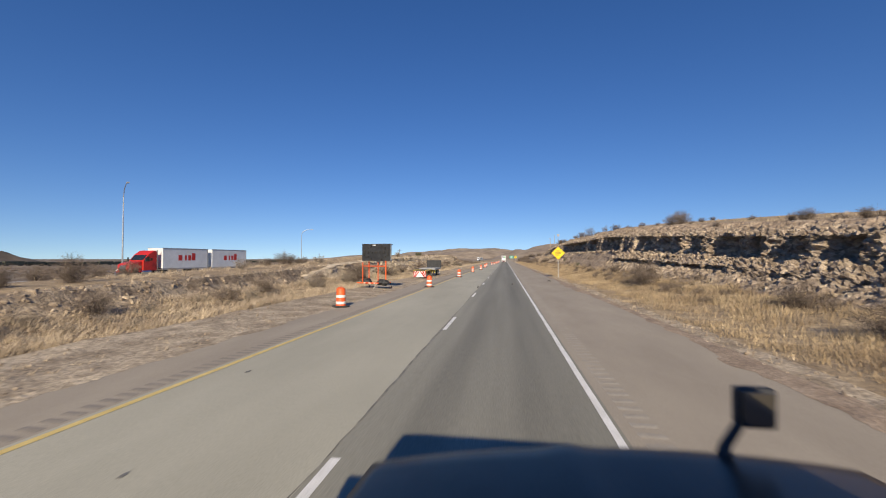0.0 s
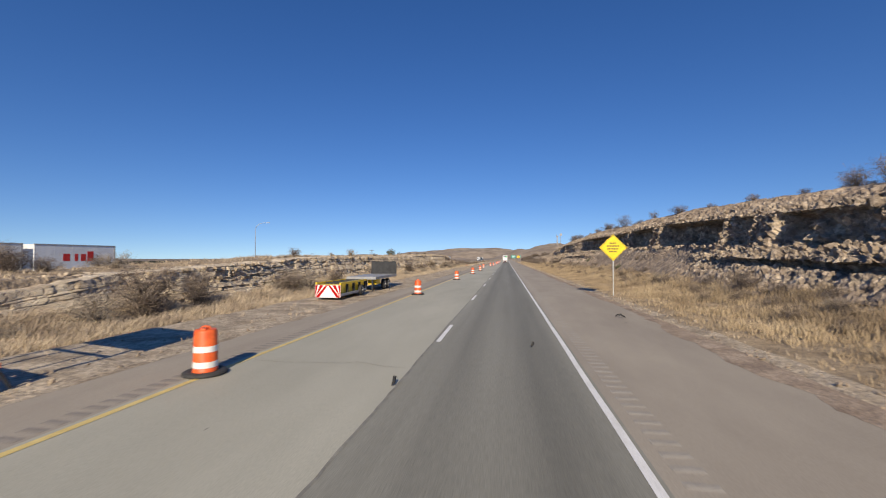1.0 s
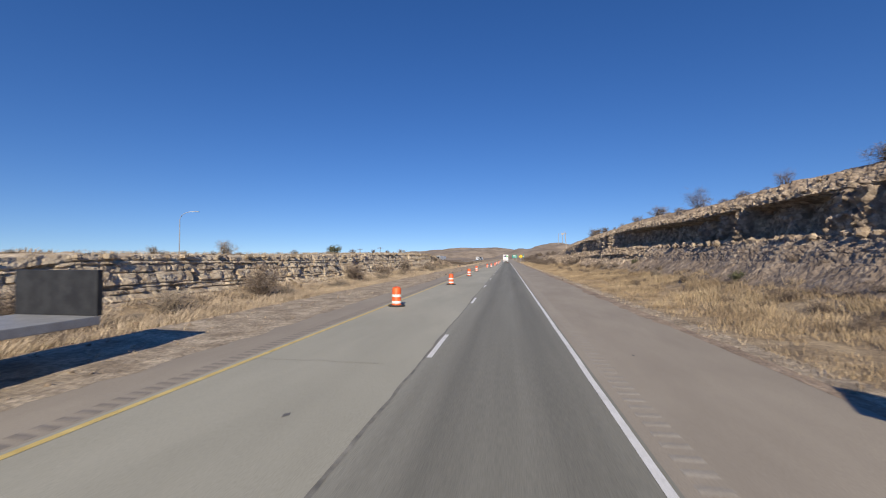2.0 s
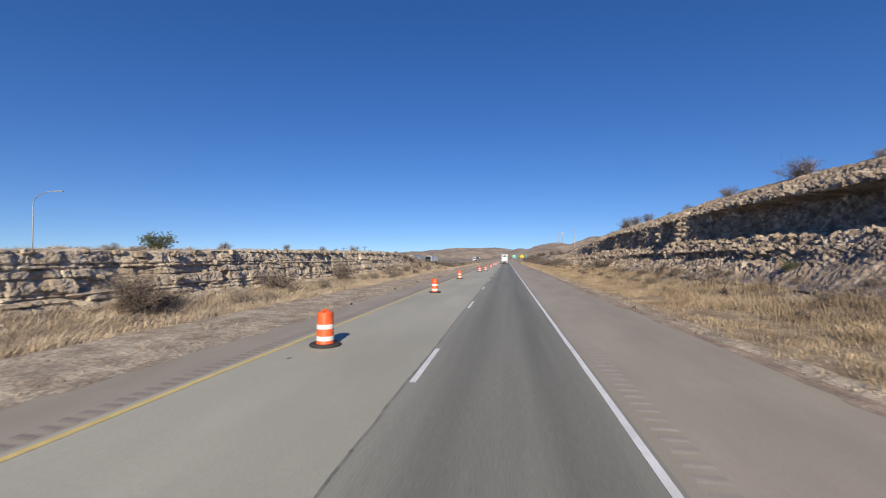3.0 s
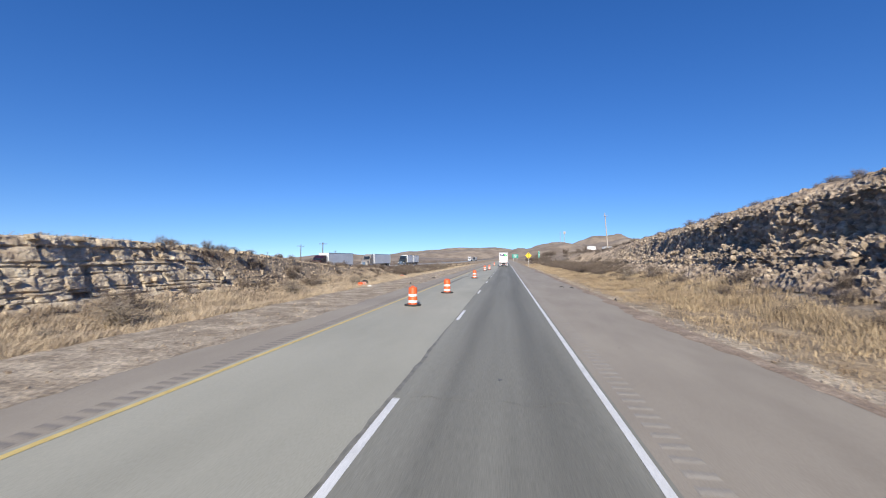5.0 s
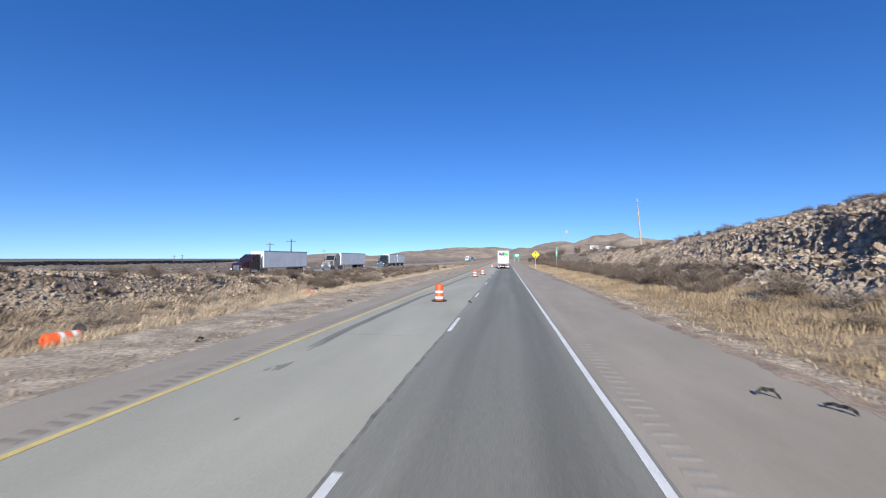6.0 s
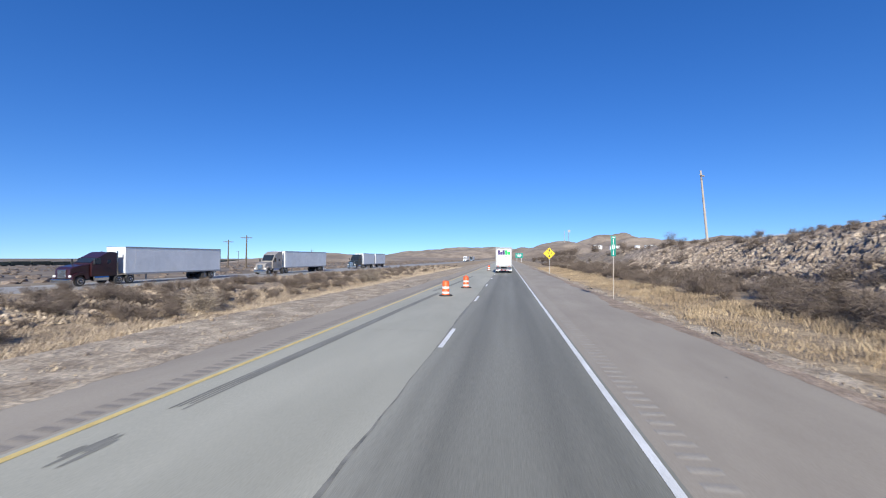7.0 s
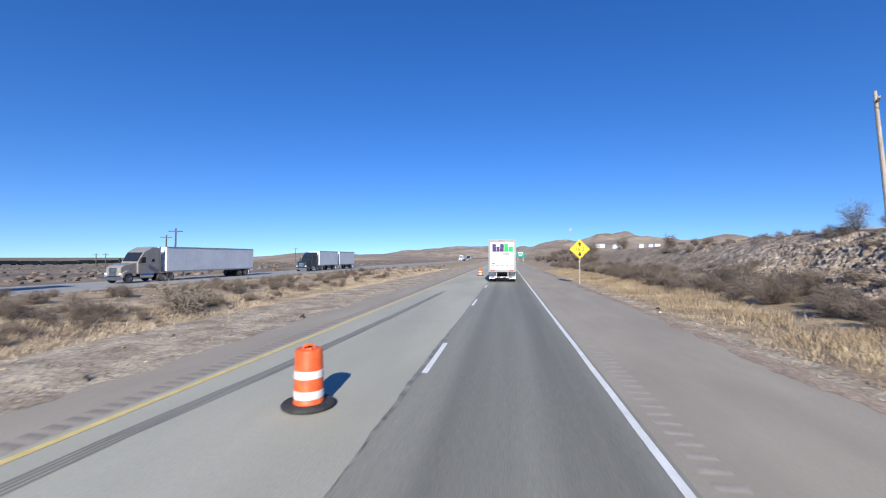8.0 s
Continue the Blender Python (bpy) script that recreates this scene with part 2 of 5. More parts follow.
M_BLACKP = surface("black_green_paint", (0.018, 0.026, 0.028), (0.03, 0.04, 0.042), 3, 0.3, 0.0, 20, coat=0.4)
M_WHITEP = surface("white_paint", (0.74, 0.74, 0.74), (0.82, 0.82, 0.82), 3, 0.35, 0.0, 20)
M_SIGNY = surface("yellow_sign_sheet", (0.80, 0.56, 0.01), (0.88, 0.64, 0.02), 3, 0.4, 0.0, 40)
M_SIGNG = surface("green_sign_sheet", (0.0, 0.21, 0.16), (0.01, 0.27, 0.21), 3, 0.4, 0.0, 40)
M_BLACK = surface("matt_black", (0.012, 0.013, 0.016), (0.03, 0.032, 0.036), 3, 0.6, 0.1, 40)
M_WOOD = surface("weathered_pole_wood", (0.36, 0.31, 0.26), (0.52, 0.46, 0.40), 1.5, 0.9, 0.4, 14, stretch=(4, 4, 0.4))
M_YELLOWP = surface("yellow_machine_paint", (0.72, 0.5, 0.02), (0.82, 0.6, 0.04), 3, 0.4, 0.0, 40)
M_CHROME = surface("chrome", (0.6, 0.6, 0.6), (0.75, 0.75, 0.75), 4, 0.15, 0.0, 30, metallic=1.0)
M_GLASS = glass("dark_window_glass")
M_REDLENS = surface("red_lamp_lens", (0.4, 0.005, 0.005), (0.5, 0.01, 0.01), 8, 0.2, 0.0, 40)

# ---- ground ----
def left_top(y):
    return float(np.interp(y, [-60, 10, 30, 46, 66, 87, 110, 130, 150, 160, 168, 181, 200, 222, 245, 320],
                           [0.8, 0.9, 1.3, 1.7, 2.5, 2.6, 2.95, 3.2, 3.3, 2.8, 2.1, 1.2, 0.5, 0.3, 0.05, -0.3]))


def right_top(y):
    return float(np.interp(y, [-60, 0, 24, 49, 72, 95, 110, 130, 150, 178, 204, 222, 260, 340, 600],
                           [3.5, 3.9, 4.6, 6.3, 7.6, 7.6, 8.0, 7.8, 7.4, 6.2, 4.8, 4.1, 3.9, 3.5, 2.0]))


def opposite_x(y):
    return float(np.interp(y, [-400, 60, 245, 500, 1200, 5000], [-58, -50, -43, -33, -30, -30]))


def opposite_z(y):
    return float(np.interp(y, [60, 150, 235], [-0.25, -0.4, -0.5]))


def notch(y):
    """How deep the eroded band under the caprock is, along the road."""
    if y > 192 or y < 14:
        return 0.0
    ease = min(1, (y - 14) / 14, (192 - y) / 30)
    cut = noise.noise((y * 0.10, 3.3, 0)) * 1.0 + noise.noise((y * 0.37, 8.1, 0)) * 1.5 + 0.32
    long_band = max(0.0, min(1, (y - 58) / 8, (119 - y) / 6))
    pillar = max(0.0, noise.noise((y * 0.42, 2.7, 5)) - (0.16 if y < 93 else 0.42)) * 4.2
    cut = (1 - long_band) * (cut if y < 60 else 0.55 * cut - 0.05) + long_band * (1.05 + 0.25 * noise.noise((y * 0.3, 8.1, 0)) - pillar)
    return ease * min(1.25, max(0.0, cut))


def low_notch(y):
    """A second, smaller hollow under the middle ledge, at both ends of the cut."""
    if y < 24 or y > 152:
        return 0.0
    ends = max(0.0, min(1, (y - 24) / 10, (62 - y) / 8), min(1, (y - 102) / 8, (152 - y) / 10))
    return ends * min(1.0, max(0.0, 0.45 + 1.3 * noise.noise((y * 0.13, 6.6, 0)) + 0.6 * noise.noise((y * 0.5, 1.1, 0))))


def left_profile(y):
    t, xo, zo = left_top(y), opposite_x(y), opposite_z(y)
    w = 0.55 * noise.noise((y * 0.09, 1.7, 0)) + 0.3 * noise.noise((y * 0.4, 5.0, 0))
    far = 1.0 if y < 3000 else 0.0
    return [(-9.0, -0.09, 2), (-9.72, -0.03, 2), (-11.6, 0.02, 5), (-13.3, 0.05, 5), (-14.2, -0.18, 4), (-16.0, -0.32, 5),
            (-18.2, -0.08, 6), (-19.3 + w * 0.6, 0.1 + max(0.0, 0.12 * t), 5), (-19.9 + w, 0.55 * t, 7), (-20.3 + w, 0.95 * t, 7),
            (-22.4 + w, t + 0.1, 6), (-27, t + 0.05, 6), (min(-31.0, xo + 14), 0.6 * t - 0.3, 4), (xo + 7.5, zo - 0.03, 4), (xo + 6.2, zo - 0.08, 2), (xo - 6.2, zo - 0.08, 4),
            (xo - 8, zo, 2), (xo - 22, -0.7, 6), (-110, -1.2, 6), (-200, -2.6, 6), (-420, -5.6, 6), (-1000, -8, 6), (-2400, -10, 4), (-6000, -14, 2)]


def right_profile(y):
    c, n, n2 = right_top(y), notch(y), low_notch(y)
    w = 0.7 * noise.noise((y * 0.08, 9.2, 0)) + 0.35 * noise.noise((y * 0.45, 2.0, 0))
    # between the ledges a fan of fallen earth leans against the face
    fan = max(0.0, min(1, (y - 58) / 8, (108 - y) / 10))
    # past the cut the face lies back into a gentle bank
    lay = max(0.0, min(1.0, (y - 172) / 32))
    return [(4.0, -0.09, 2), (4.35, -0.03, 2), (6.0, 0.03, 4), (8.0, 0.05, 5), (10.0, 0.28, 5), (11.6 + w * 0.5, 0.13 * c, 6),
            (13.0 + w * 0.7, 0.285 * c, 6), (13.25 + w * 0.8 + 0.7 * n2 - 0.05 * fan, 0.30 * c, 3), (13.4 + w * 0.85 + 0.75 * n2 + 0.15 * fan, 0.36 * c, 3), (13.5 + w * 0.9 - 0.1 * n2 + 0.15 * fan, 0.375 * c, 3), (14.0 + w, 0.42 * c, 4), (14.4 + w, 0.47 * c, 3), (14.6 + w + 1.6 * n, 0.49 * c, 4), (14.95 + w + 1.7 * n + 1.1 * lay, 0.755 * c, 6),
            (15.05 + w + 0.1 * n + 1.25 * lay, 0.79 * c, 4), (15.6 + w + 1.1 * lay, 0.84 * c, 4), (16.5 + w + 0.8 * lay, 0.92 * c, 4), (17.7 + w * 0.7 + 0.3 * lay, c, 4), (20.5, c + 0.25, 4), (27, c + 0.7, 4),
            (45, c + 1.2, 5), (80, c * 0.8 + 1, 5), (180, 3.0, 5), (420, 4.0, 5), (1000, 3.0, 5), (2400, 0.0, 4), (6000, -6.0, 2)]


def spread(points):
    out = [(points[0][0], points[0][1])]
    for (x0, z0, _), (x1, z1, k) in zip(points, points[1:]):
        for i in range(1, k + 1):
            u = i / k
            out.append((x0 + (x1 - x0) * u, z0 + (z1 - z0) * u))
    return out


def roughen(x, y, z):
    """Relief: quiet on the verge, strong on the rock."""
    ax = abs(x + 2.7)
    if ax < 7.4:
        return x, z
    if x < 0:
        rocky = math.exp(-((x + 20.0) / 1.1) ** 2) * min(1, max(0, left_top(y)) / 1.5)
    else:
        rocky = min(1, max(0, (x - 10.5) / 2)) * min(1, max(0.0, (24 - x) / 6)) * (1.0 if y < 200 else 0.6)
    amp = 0.05 + 0.08 * rocky + min(1.2, max(0, ax - 40) / 200)
    s = 0.55 if ax < 60 else 0.02
    d = noise.fractal((x * s, y * s, z * 0.9), 1.0, 2.1, 4)
    if ax < 10.5 and x < 0:
        amp = 0.03
    return x + rocky * (0.4 if x > 0 else -0.4), z + amp * d - (0.12 * rocky if x > 0 else 0)


ys = [-4000, -1500, -500, -200, -100, -60] + list(np.arange(-36, 30, 0.6)) + list(np.arange(30, 300, 0.5))
step, yy = 0.7, 300.0
while yy < 6000:
    ys.append(yy)
    step *= 1.06
    yy += step
ROWS = []
gv, gf, gm = [], [], []
for y in ys:
    lp = spread(left_profile(y))[::-1]
    rp = spread(right_profile(y))
    row = []
    for x, z in lp + rp:
        x2, z2 = roughen(x, y, z)
        row.append((x2, z2))
        gv.append((x2, float(y), z2))
    ROWS.append(row)
ncol = len(ROWS[0])
nl = len(lp)
for j in range(len(ys) - 1):
    for i in range(ncol - 1):
        a = j * ncol + i
        gf.append((a, a + 1, a + ncol + 1, a + ncol))
        x = 0.5 * (ROWS[j][i][0] + ROWS[j][i + 1][0])
        if -13.6 < x < 5.3:
            gm.append(0)
        elif -19.0 < x <= -13.6 or 5.3 <= x < 10.8:
            gm.append(1)
        elif -21.6 < x <= -19.0 or 10.8 <= x < 19:
            gm.append(2)
        elif -36 < x < 40:
            gm.append(1)
        else:
            gm.append(3)
ground = raw("ground", gv, gf, [M_GRAVEL, M_SOIL, M_SCREE, M_PLAIN])
ground.data.polygons.foreach_set("material_index", gm)
tagged(ground, "dry desert roadside ground of gravel, grass and cut limestone", "ground", kind="structure")
YS = np.array(ys)


def ground_z(x, y):
    """The ground's height under a place."""
    j = int(np.clip(np.searchsorted(YS, y) - 1, 0, len(ys) - 2))
    u = (y - ys[j]) / (ys[j + 1] - ys[j])
    z = []
    for r in (ROWS[j], ROWS[j + 1]):
        half = r[:nl] if x < -2 else r[nl:]
        best = -99.0
        for (xa, za), (xb, zb) in zip(half, half[1:]):
            if min(xa, xb) <= x <= max(xa, xb) and abs(xb - xa) > 1e-6:
                best = max(best, za + (zb - za) * (x - xa) / (xb - xa))
        z.append(best if best > -99 else 0.0)
    return z[0] * (1 - u) + z[1] * u


# ---- hills far off ----
def hill(name, label, cx, cy, height, rx, ry, material, seed, base=-12.0):
    vs, fs, n = [], [], 40
    for j in range(n + 1):
        for i in range(n + 1):
            u, v = 2 * i / n - 1, 2 * j / n - 1
            d = math.sqrt(u * u + v * v)
            k = max(0.0, math.cos(min(1.0, d) * math.pi / 2)) ** 1.3
            w = 1 + 0.35 * noise.fractal((u * 2.2 + seed, v * 2.2, seed), 1.0, 2.0, 4)
            vs.append((cx + u * rx, cy + v * ry, base + (height - base) * k * w))
    for j in range(n):
        for i in range(n):
            a = j * (n + 1) + i
            fs.append((a, a + 1, a + n + 2, a + n + 1))
    ob = raw(name, vs, fs, [material])
    ob.data.polygons.foreach_set("use_smooth", [True] * len(fs))
    return tagged(ob, label, "hill", kind="structure")


hill("backdrop_hill_tower", "brown scrub hill with a mast on top", 165, 1420, 50, 260, 300, M_HILL, 1.0)
hill("backdrop_hill_east", "broad brown scrub hill", 430, 1850, 88, 330, 400, M_HILL, 2.0)
hill("backdrop_hill_long", "long low brown hill", 760, 1900, 76, 520, 420, M_HILL, 3.0)
hill("backdrop_hill_far", "distant hazy desert mountain", -300, 3100, 72, 900, 500, M_HILL, 4.0)
hill("backdrop_ridge_west", "low reddish-brown scrub ridge", -215, 760, 6.5, 330, 160, M_HILL, 5.0)
hill("backdrop_hill_dark", "small dark cinder hill on the plain", -1000, 640, 15, 130, 120, M_DARKHILL, 6.0)


# ---- roads ----
def slab(name, label, x0, x1, material, y0=-150.0, y1=900.0, top=0.0, thick=0.12):
    bm = B()
    n = 60
    rows = []
    for k in range(n + 1):
        y = y0 + (y1 - y0) * k / n
        rows.append([bm.verts.new(p) for p in ((x0, y, top - thick), (x0, y, top), (x1, y, top), (x1, y, top - thick))])
    for a, b in zip(rows, rows[1:]):
        for i in range(3):
            bm.faces.new((a[i], a[i + 1], b[i + 1], b[i])[::-1])
    bm.faces.new(rows[0])
    bm.faces.new(rows[-1][::-1])
    bmesh.ops.recalc_face_normals(bm, faces=bm.faces[:])
    ob = part(name, bm, material)
    return tagged(ob, label, "road", kind="structure")


SPLIT = -3.60
slab("pavement_shoulder_left", "narrow grey-pink asphalt inner shoulder", -9.72, -7.88, M_SHOULDER)
slab("road_lane_left", "pale grey concrete traffic lane", -7.88, SPLIT - 0.06, M_LANE_L)
slab("road_lane_right", "dark grey worn traffic lane with wheel tracks", SPLIT - 0.06, 0.12, M_LANE_R)
slab("pavement_shoulder_right", "wide grey-pink asphalt outer shoulder", 0.12, 4.22, M_SHOULDER)


def stripe(bm, x0, x1, y0, y1, z=0.004, wobble=0.0, seed=0.0):
    n = max(1, int((y1 - y0) / 1.5)) if wobble else max(1, int((y1 - y0) / 30))
    prev = None
    for k in range(n + 1):
        y = y0 + (y1 - y0) * k / n
        d = wobble * noise.noise((seed, y * 0.35, 0)) + wobble * 0.7 * noise.noise((seed, y * 1.7, 4))
        e = wobble * 0.5 * noise.noise((seed + 7, y * 0.9, 0))
        cur = (bm.verts.new((x0 + d - e, y, z)), bm.verts.new((x1 + d + e, y, z)))
        if prev:
            bm.faces.new((prev[0], prev[1], cur[1], cur[0]))
        prev = cur
    return bm


tagged(part("road_line_edge_white", stripe(B(), -0.06, 0.06, -150, 900, 0.005, 0.012, 1.0), M_WHITE), "worn solid white edge line", "road line", kind="structure")
tagged(part("road_line_edge_yellow", stripe(B(), -7.78, -7.64, -150, 900, 0.005, 0.012, 2.0), M_YELLOW), "solid yellow median edge line", "road line", kind="structure")
bm = B()
prev = None
for y in np.concatenate([np.arange(-20, 300, 0.22), np.arange(300, 900, 8)]):
    d = 0.05 * noise.noise((3.0, y * 0.16, 0)) + 0.035 * noise.noise((3.0, y * 0.9, 4)) + 0.015 * noise.noise((3.0, y * 3.1, 8))
    w = 0.012 + 0.075 * max(0.0, noise.noise((9.0, y * 0.11, 0)) + 0.25) * (1 + 0.8 * noise.noise((9.0, y * 2.3, 2)))
    cur = (bm.verts.new((SPLIT - 0.05 + d - w, y, 0.003)), bm.verts.new((SPLIT - 0.05 + d + 0.7 * w, y, 0.003)))
    if prev:
        bm.faces.new((prev[0], prev[1], cur[1], cur[0]))
    prev = cur
tagged(part("road_seam", bm, M_SEAL), "dark ragged sealed seam between the lanes", "road seam", kind="structure")
for k in range(-3, 60):
    y0 = 13.97 + 12.19 * k - 12.19
    d = tagged(part("lane_dash", stripe(B(), SPLIT - 0.005, SPLIT + 0.125, y0, y0 + 3.05, 0.006, 0.008, k * 1.3), M_WHITE),
               "white painted lane dash", "road line", "dashes between the lanes")

# wheel tracks and rumble strips
def rumble(name, x0, x1, pitch_y, material):
    vs, fs = [], []
    y = -8.0
    while y < 330:
        b = len(vs)
        s = random.uniform(-0.02, 0.02)
        z0, z1 = 0.001, 0.007
        vs += [(x0, y, z0), (x1, y + s, z0), (x1, y + 0.17 + s, z0), (x0, y + 0.17, z0),
               (x0 + 0.02, y + 0.05, z1), (x1 - 0.02, y + 0.05 + s, z1), (x1 - 0.02, y + 0.12 + s, z1), (x0 + 0.02, y + 0.12, z1)]
        fs += [(b + 4, b + 5, b + 6, b + 7), (b, b + 1, b + 5, b + 4), (b + 1, b + 2, b + 6, b + 5), (b + 2, b + 3, b + 7, b + 6), (b + 3, b, b + 4, b + 7)]
        y += pitch_y
    return tagged(raw(name, vs, fs, [material]), "row of shallow rumble strip bars", "rumble strip", kind="stuff")


rumble("rumble_strip", 0.30, 0.68, 0.35, M_RIDGE)
# left row: raised bars, their dark tone painted for the shadow in milled grooves
rumble("rumble_strip", -8.33, -7.96, 0.30, M_GROOVE_SHADE)

# skid marks in the left lane
for way in (((-6.66, 166.9), (-6.69, 167.9)), ((-6.82, 169.0), (-6.97, 171.6), (-6.95, 178), (-6.86, 184), (-6.5, 189.0)), ((-6.99, 189.7), (-6.98, 190.9)), ((-6.98, 191.6), (-6.92, 195), (-6.7, 204), (-6.4, 214.5)),
            ((-7.04, 215.2), (-7.0, 217.5), (-6.72, 221.2), (-6.4, 231), (-6.18, 242))):
    bm = B()
    wx, wy = [q[0] for q in way], [q[1] for q in way]
    for off in (-0.13, -0.05, 0.03, 0.11):
        prev = None
        a0, a1 = wy[0] + random.uniform(0, 0.6), wy[-1] - random.uniform(0, 0.6)
        n = max(4, int((a1 - a0) * 2))
        for k in range(n + 1):
            y = a0 + (a1 - a0) * k / n
            xc = float(np.interp(y, wy, wx)) + off
            w = 0.042 * (0.5 + 0.5 * min(1, 8 * k / n, 8 * (1 - k / n))) + 0.012 * noise.noise((off * 50, y * 1.3, 0))
            cur = (bm.verts.new((xc - w, y, 0.004)), bm.verts.new((xc + w, y, 0.004)))
            if prev:
                bm.faces.new((prev[0], prev[1], cur[1], cur[0]))
            prev = cur
    tagged(part("skid_mark", bm, M_SKID), "dark tyre skid mark on the pale lane", "skid mark", "skid marks in the lane")

# dirt washed over the pavement edges
for nm, x_in, x_out, s0, wide, mt in (("left", -9.62, -10.2, 3.0, 0.45, M_GRAVEL), ("right", 3.95, 4.75, 8.0, 1.0, M_DIRT)):
    bm = B()
    prev = None
    sg = 1 if x_in > 0 else -1
    for y in np.arange(-8.0, 300.0, 0.2):
        d = wide * (0.75 * noise.noise((s0, y * 0.07, 0)) + 0.35 * noise.noise((s0, y * 0.33, 2))) + 0.2 * noise.noise((s0, y * 0.9, 4)) + 0.13 * noise.noise((s0, y * 2.6, 9))
        xi = x_in + sg * max(-0.85, min(0.1, d))
        cur = [bm.verts.new((xi, y, 0.0035)), bm.verts.new((xi + sg * 0.14, y, 0.012 + 0.010 * noise.noise((y * 2, s0, 0)))),
               bm.verts.new((x_in + sg * 0.28, y, 0.024 + 0.008 * noise.noise((y * 1.3, s0, 5)))), bm.verts.new((x_out, y, -0.06))]
        if prev:
            for i in range(3):
                bm.faces.new((prev[i], prev[i + 1], cur[i + 1], cur[i]))
        prev = cur
    bmesh.ops.recalc_face_normals(bm, faces=bm.faces[:])
    tagged(part("gravel_spill_" + nm, bm, mt), "loose dirt and gravel spilled over the pavement edge", "gravel", kind="structure")

# opposite carriageway
bm = B()
prev = None
for y in np.concatenate([np.arange(-300, 600, 15), np.arange(600, 4000, 100)]):
    xo, zo = opposite_x(y), opposite_z(y)
    cur = [bm.verts.new((xo + d, y, zo + z)) for d, z in ((-6.0, -0.15), (-6.0, 0.0), (6.0, 0.0), (6.0, -0.15))]
    if prev:
        for i in range(3):
            bm.faces.new((prev[i], prev[i + 1], cur[i + 1], cur[i]))
    prev = cur
bmesh.ops.recalc_face_normals(bm, faces=bm.faces[:])
tagged(part("road_opposite", bm, M_OPP), "grey asphalt carriageway across the median", "road", kind="structure")
for d, mt, nm in ((5.0, M_YELLOW, "yellow"), (-4.2, M_WHITE, "white")):
    bm = B()
    prev = None
    for y in np.arange(-300, 600, 15):
        xo, zo = opposite_x(y), opposite_z(y) + 0.008
        cur = (bm.verts.new((xo + d, y, zo)), bm.verts.new((xo + d + 0.15, y, zo)))
        if prev:
            bm.faces.new((prev[0], prev[1], cur[1], cur[0]))
        prev = cur
    tagged(part("road_line_opposite_" + nm, bm, mt), nm + " edge line of the far carriageway", "road line", kind="structure")


# ---- traffic drums ----
def traffic_drum():
    e = empty("traffic_drum", "orange plastic traffic drum with two white reflective bands", "traffic drum", "drums along the closed lane")
    part("body", lathe(B(), [(0.242, 0.03), (0.242, 0.10), (0.233, 0.11), (0.232, 0.34), (0.228, 0.35), (0.227, 0.62), (0.223, 0.63),
                             (0.222, 0.80), (0.218, 0.81), (0.216, 0.885), (0.204, 0.925), (0.188, 0.932), (0.05, 0.925)], 28), M_ORANGE, e)
    for z0, z1, r0, r1 in ((0.155, 0.28, 0.2375, 0.2365), (0.475, 0.60, 0.2325, 0.2315)):
        part("reflective_band", lathe(B(), [(r0, z0), (r0, z0 + 0.004), (r1, z1 - 0.004), (r1, z1)], 28), M_REFLECT, e, "white reflective band")
    part("base_ring", lathe(B(), [(0.41, 0.0), (0.432, 0.02), (0.43, 0.05), (0.40, 0.075), (0.33, 0.085), (0.255, 0.07)], 28), M_RUBBER, e, "black rubber tyre ring base")
    bm = B()
    pts = [(0.095 * math.cos(a), 0, 0.925 + 0.07 * math.sin(a)) for a in np.linspace(0, math.pi, 8)]
    for a, b in zip(pts, pts[1:]):
        rod(bm, a, b, 0.02, seg=6)
    part("handle", bm, M_ORANGE, e, "moulded orange handle")
    for sg in (1, -1):
        part("lamp_mount", box(B(), -0.05, 0.05, sg * 0.14 - 0.03, sg * 0.14 + 0.03, 0.92, 0.965, 0.012), M_ORANGE, e)
    return e


drum = traffic_drum()
for o in drum.children:
    if o.name.startswith(("body", "reflective", "base")):
        for p in o.data.polygons:
            p.use_smooth = len(p.vertices) == 4
drum.matrix_basis = pose(-7.81, 34.33, 0.004, 0, 0, 20)
for x, y, rz in ((-9.6, 19.7, 70), (-7.4, 53.5, 10), (-7.13, 72.95, 130), (-6.68, 90.05, 40), (-6.66, 107.8, 75), (-7.1, 127.65, 100), (-6.35, 152.6, 15),
                 (-5.68, 160.4, 60), (-5.36, 181.7, 33), (-5.62, 211.9, 80), (-5.03, 219.05, 25), (-5.26, 266.7, 50)):
    c = copy_thing(drum, pose(x, y, max(0.004, ground_z(x, y) + 0.01) if x < -9.7 else 0.004, 0, 0, rz))
for x, y, rz, ry in ((-15.0, 170.1, 256, 88), (-15.4, 187.4, 250, 88)):
    c = copy_thing(drum, pose(x, y, ground_z(x, y) + 0.12, 0, ry, rz))
    tagged(c, "knocked-over orange traffic drum lying in dry grass")


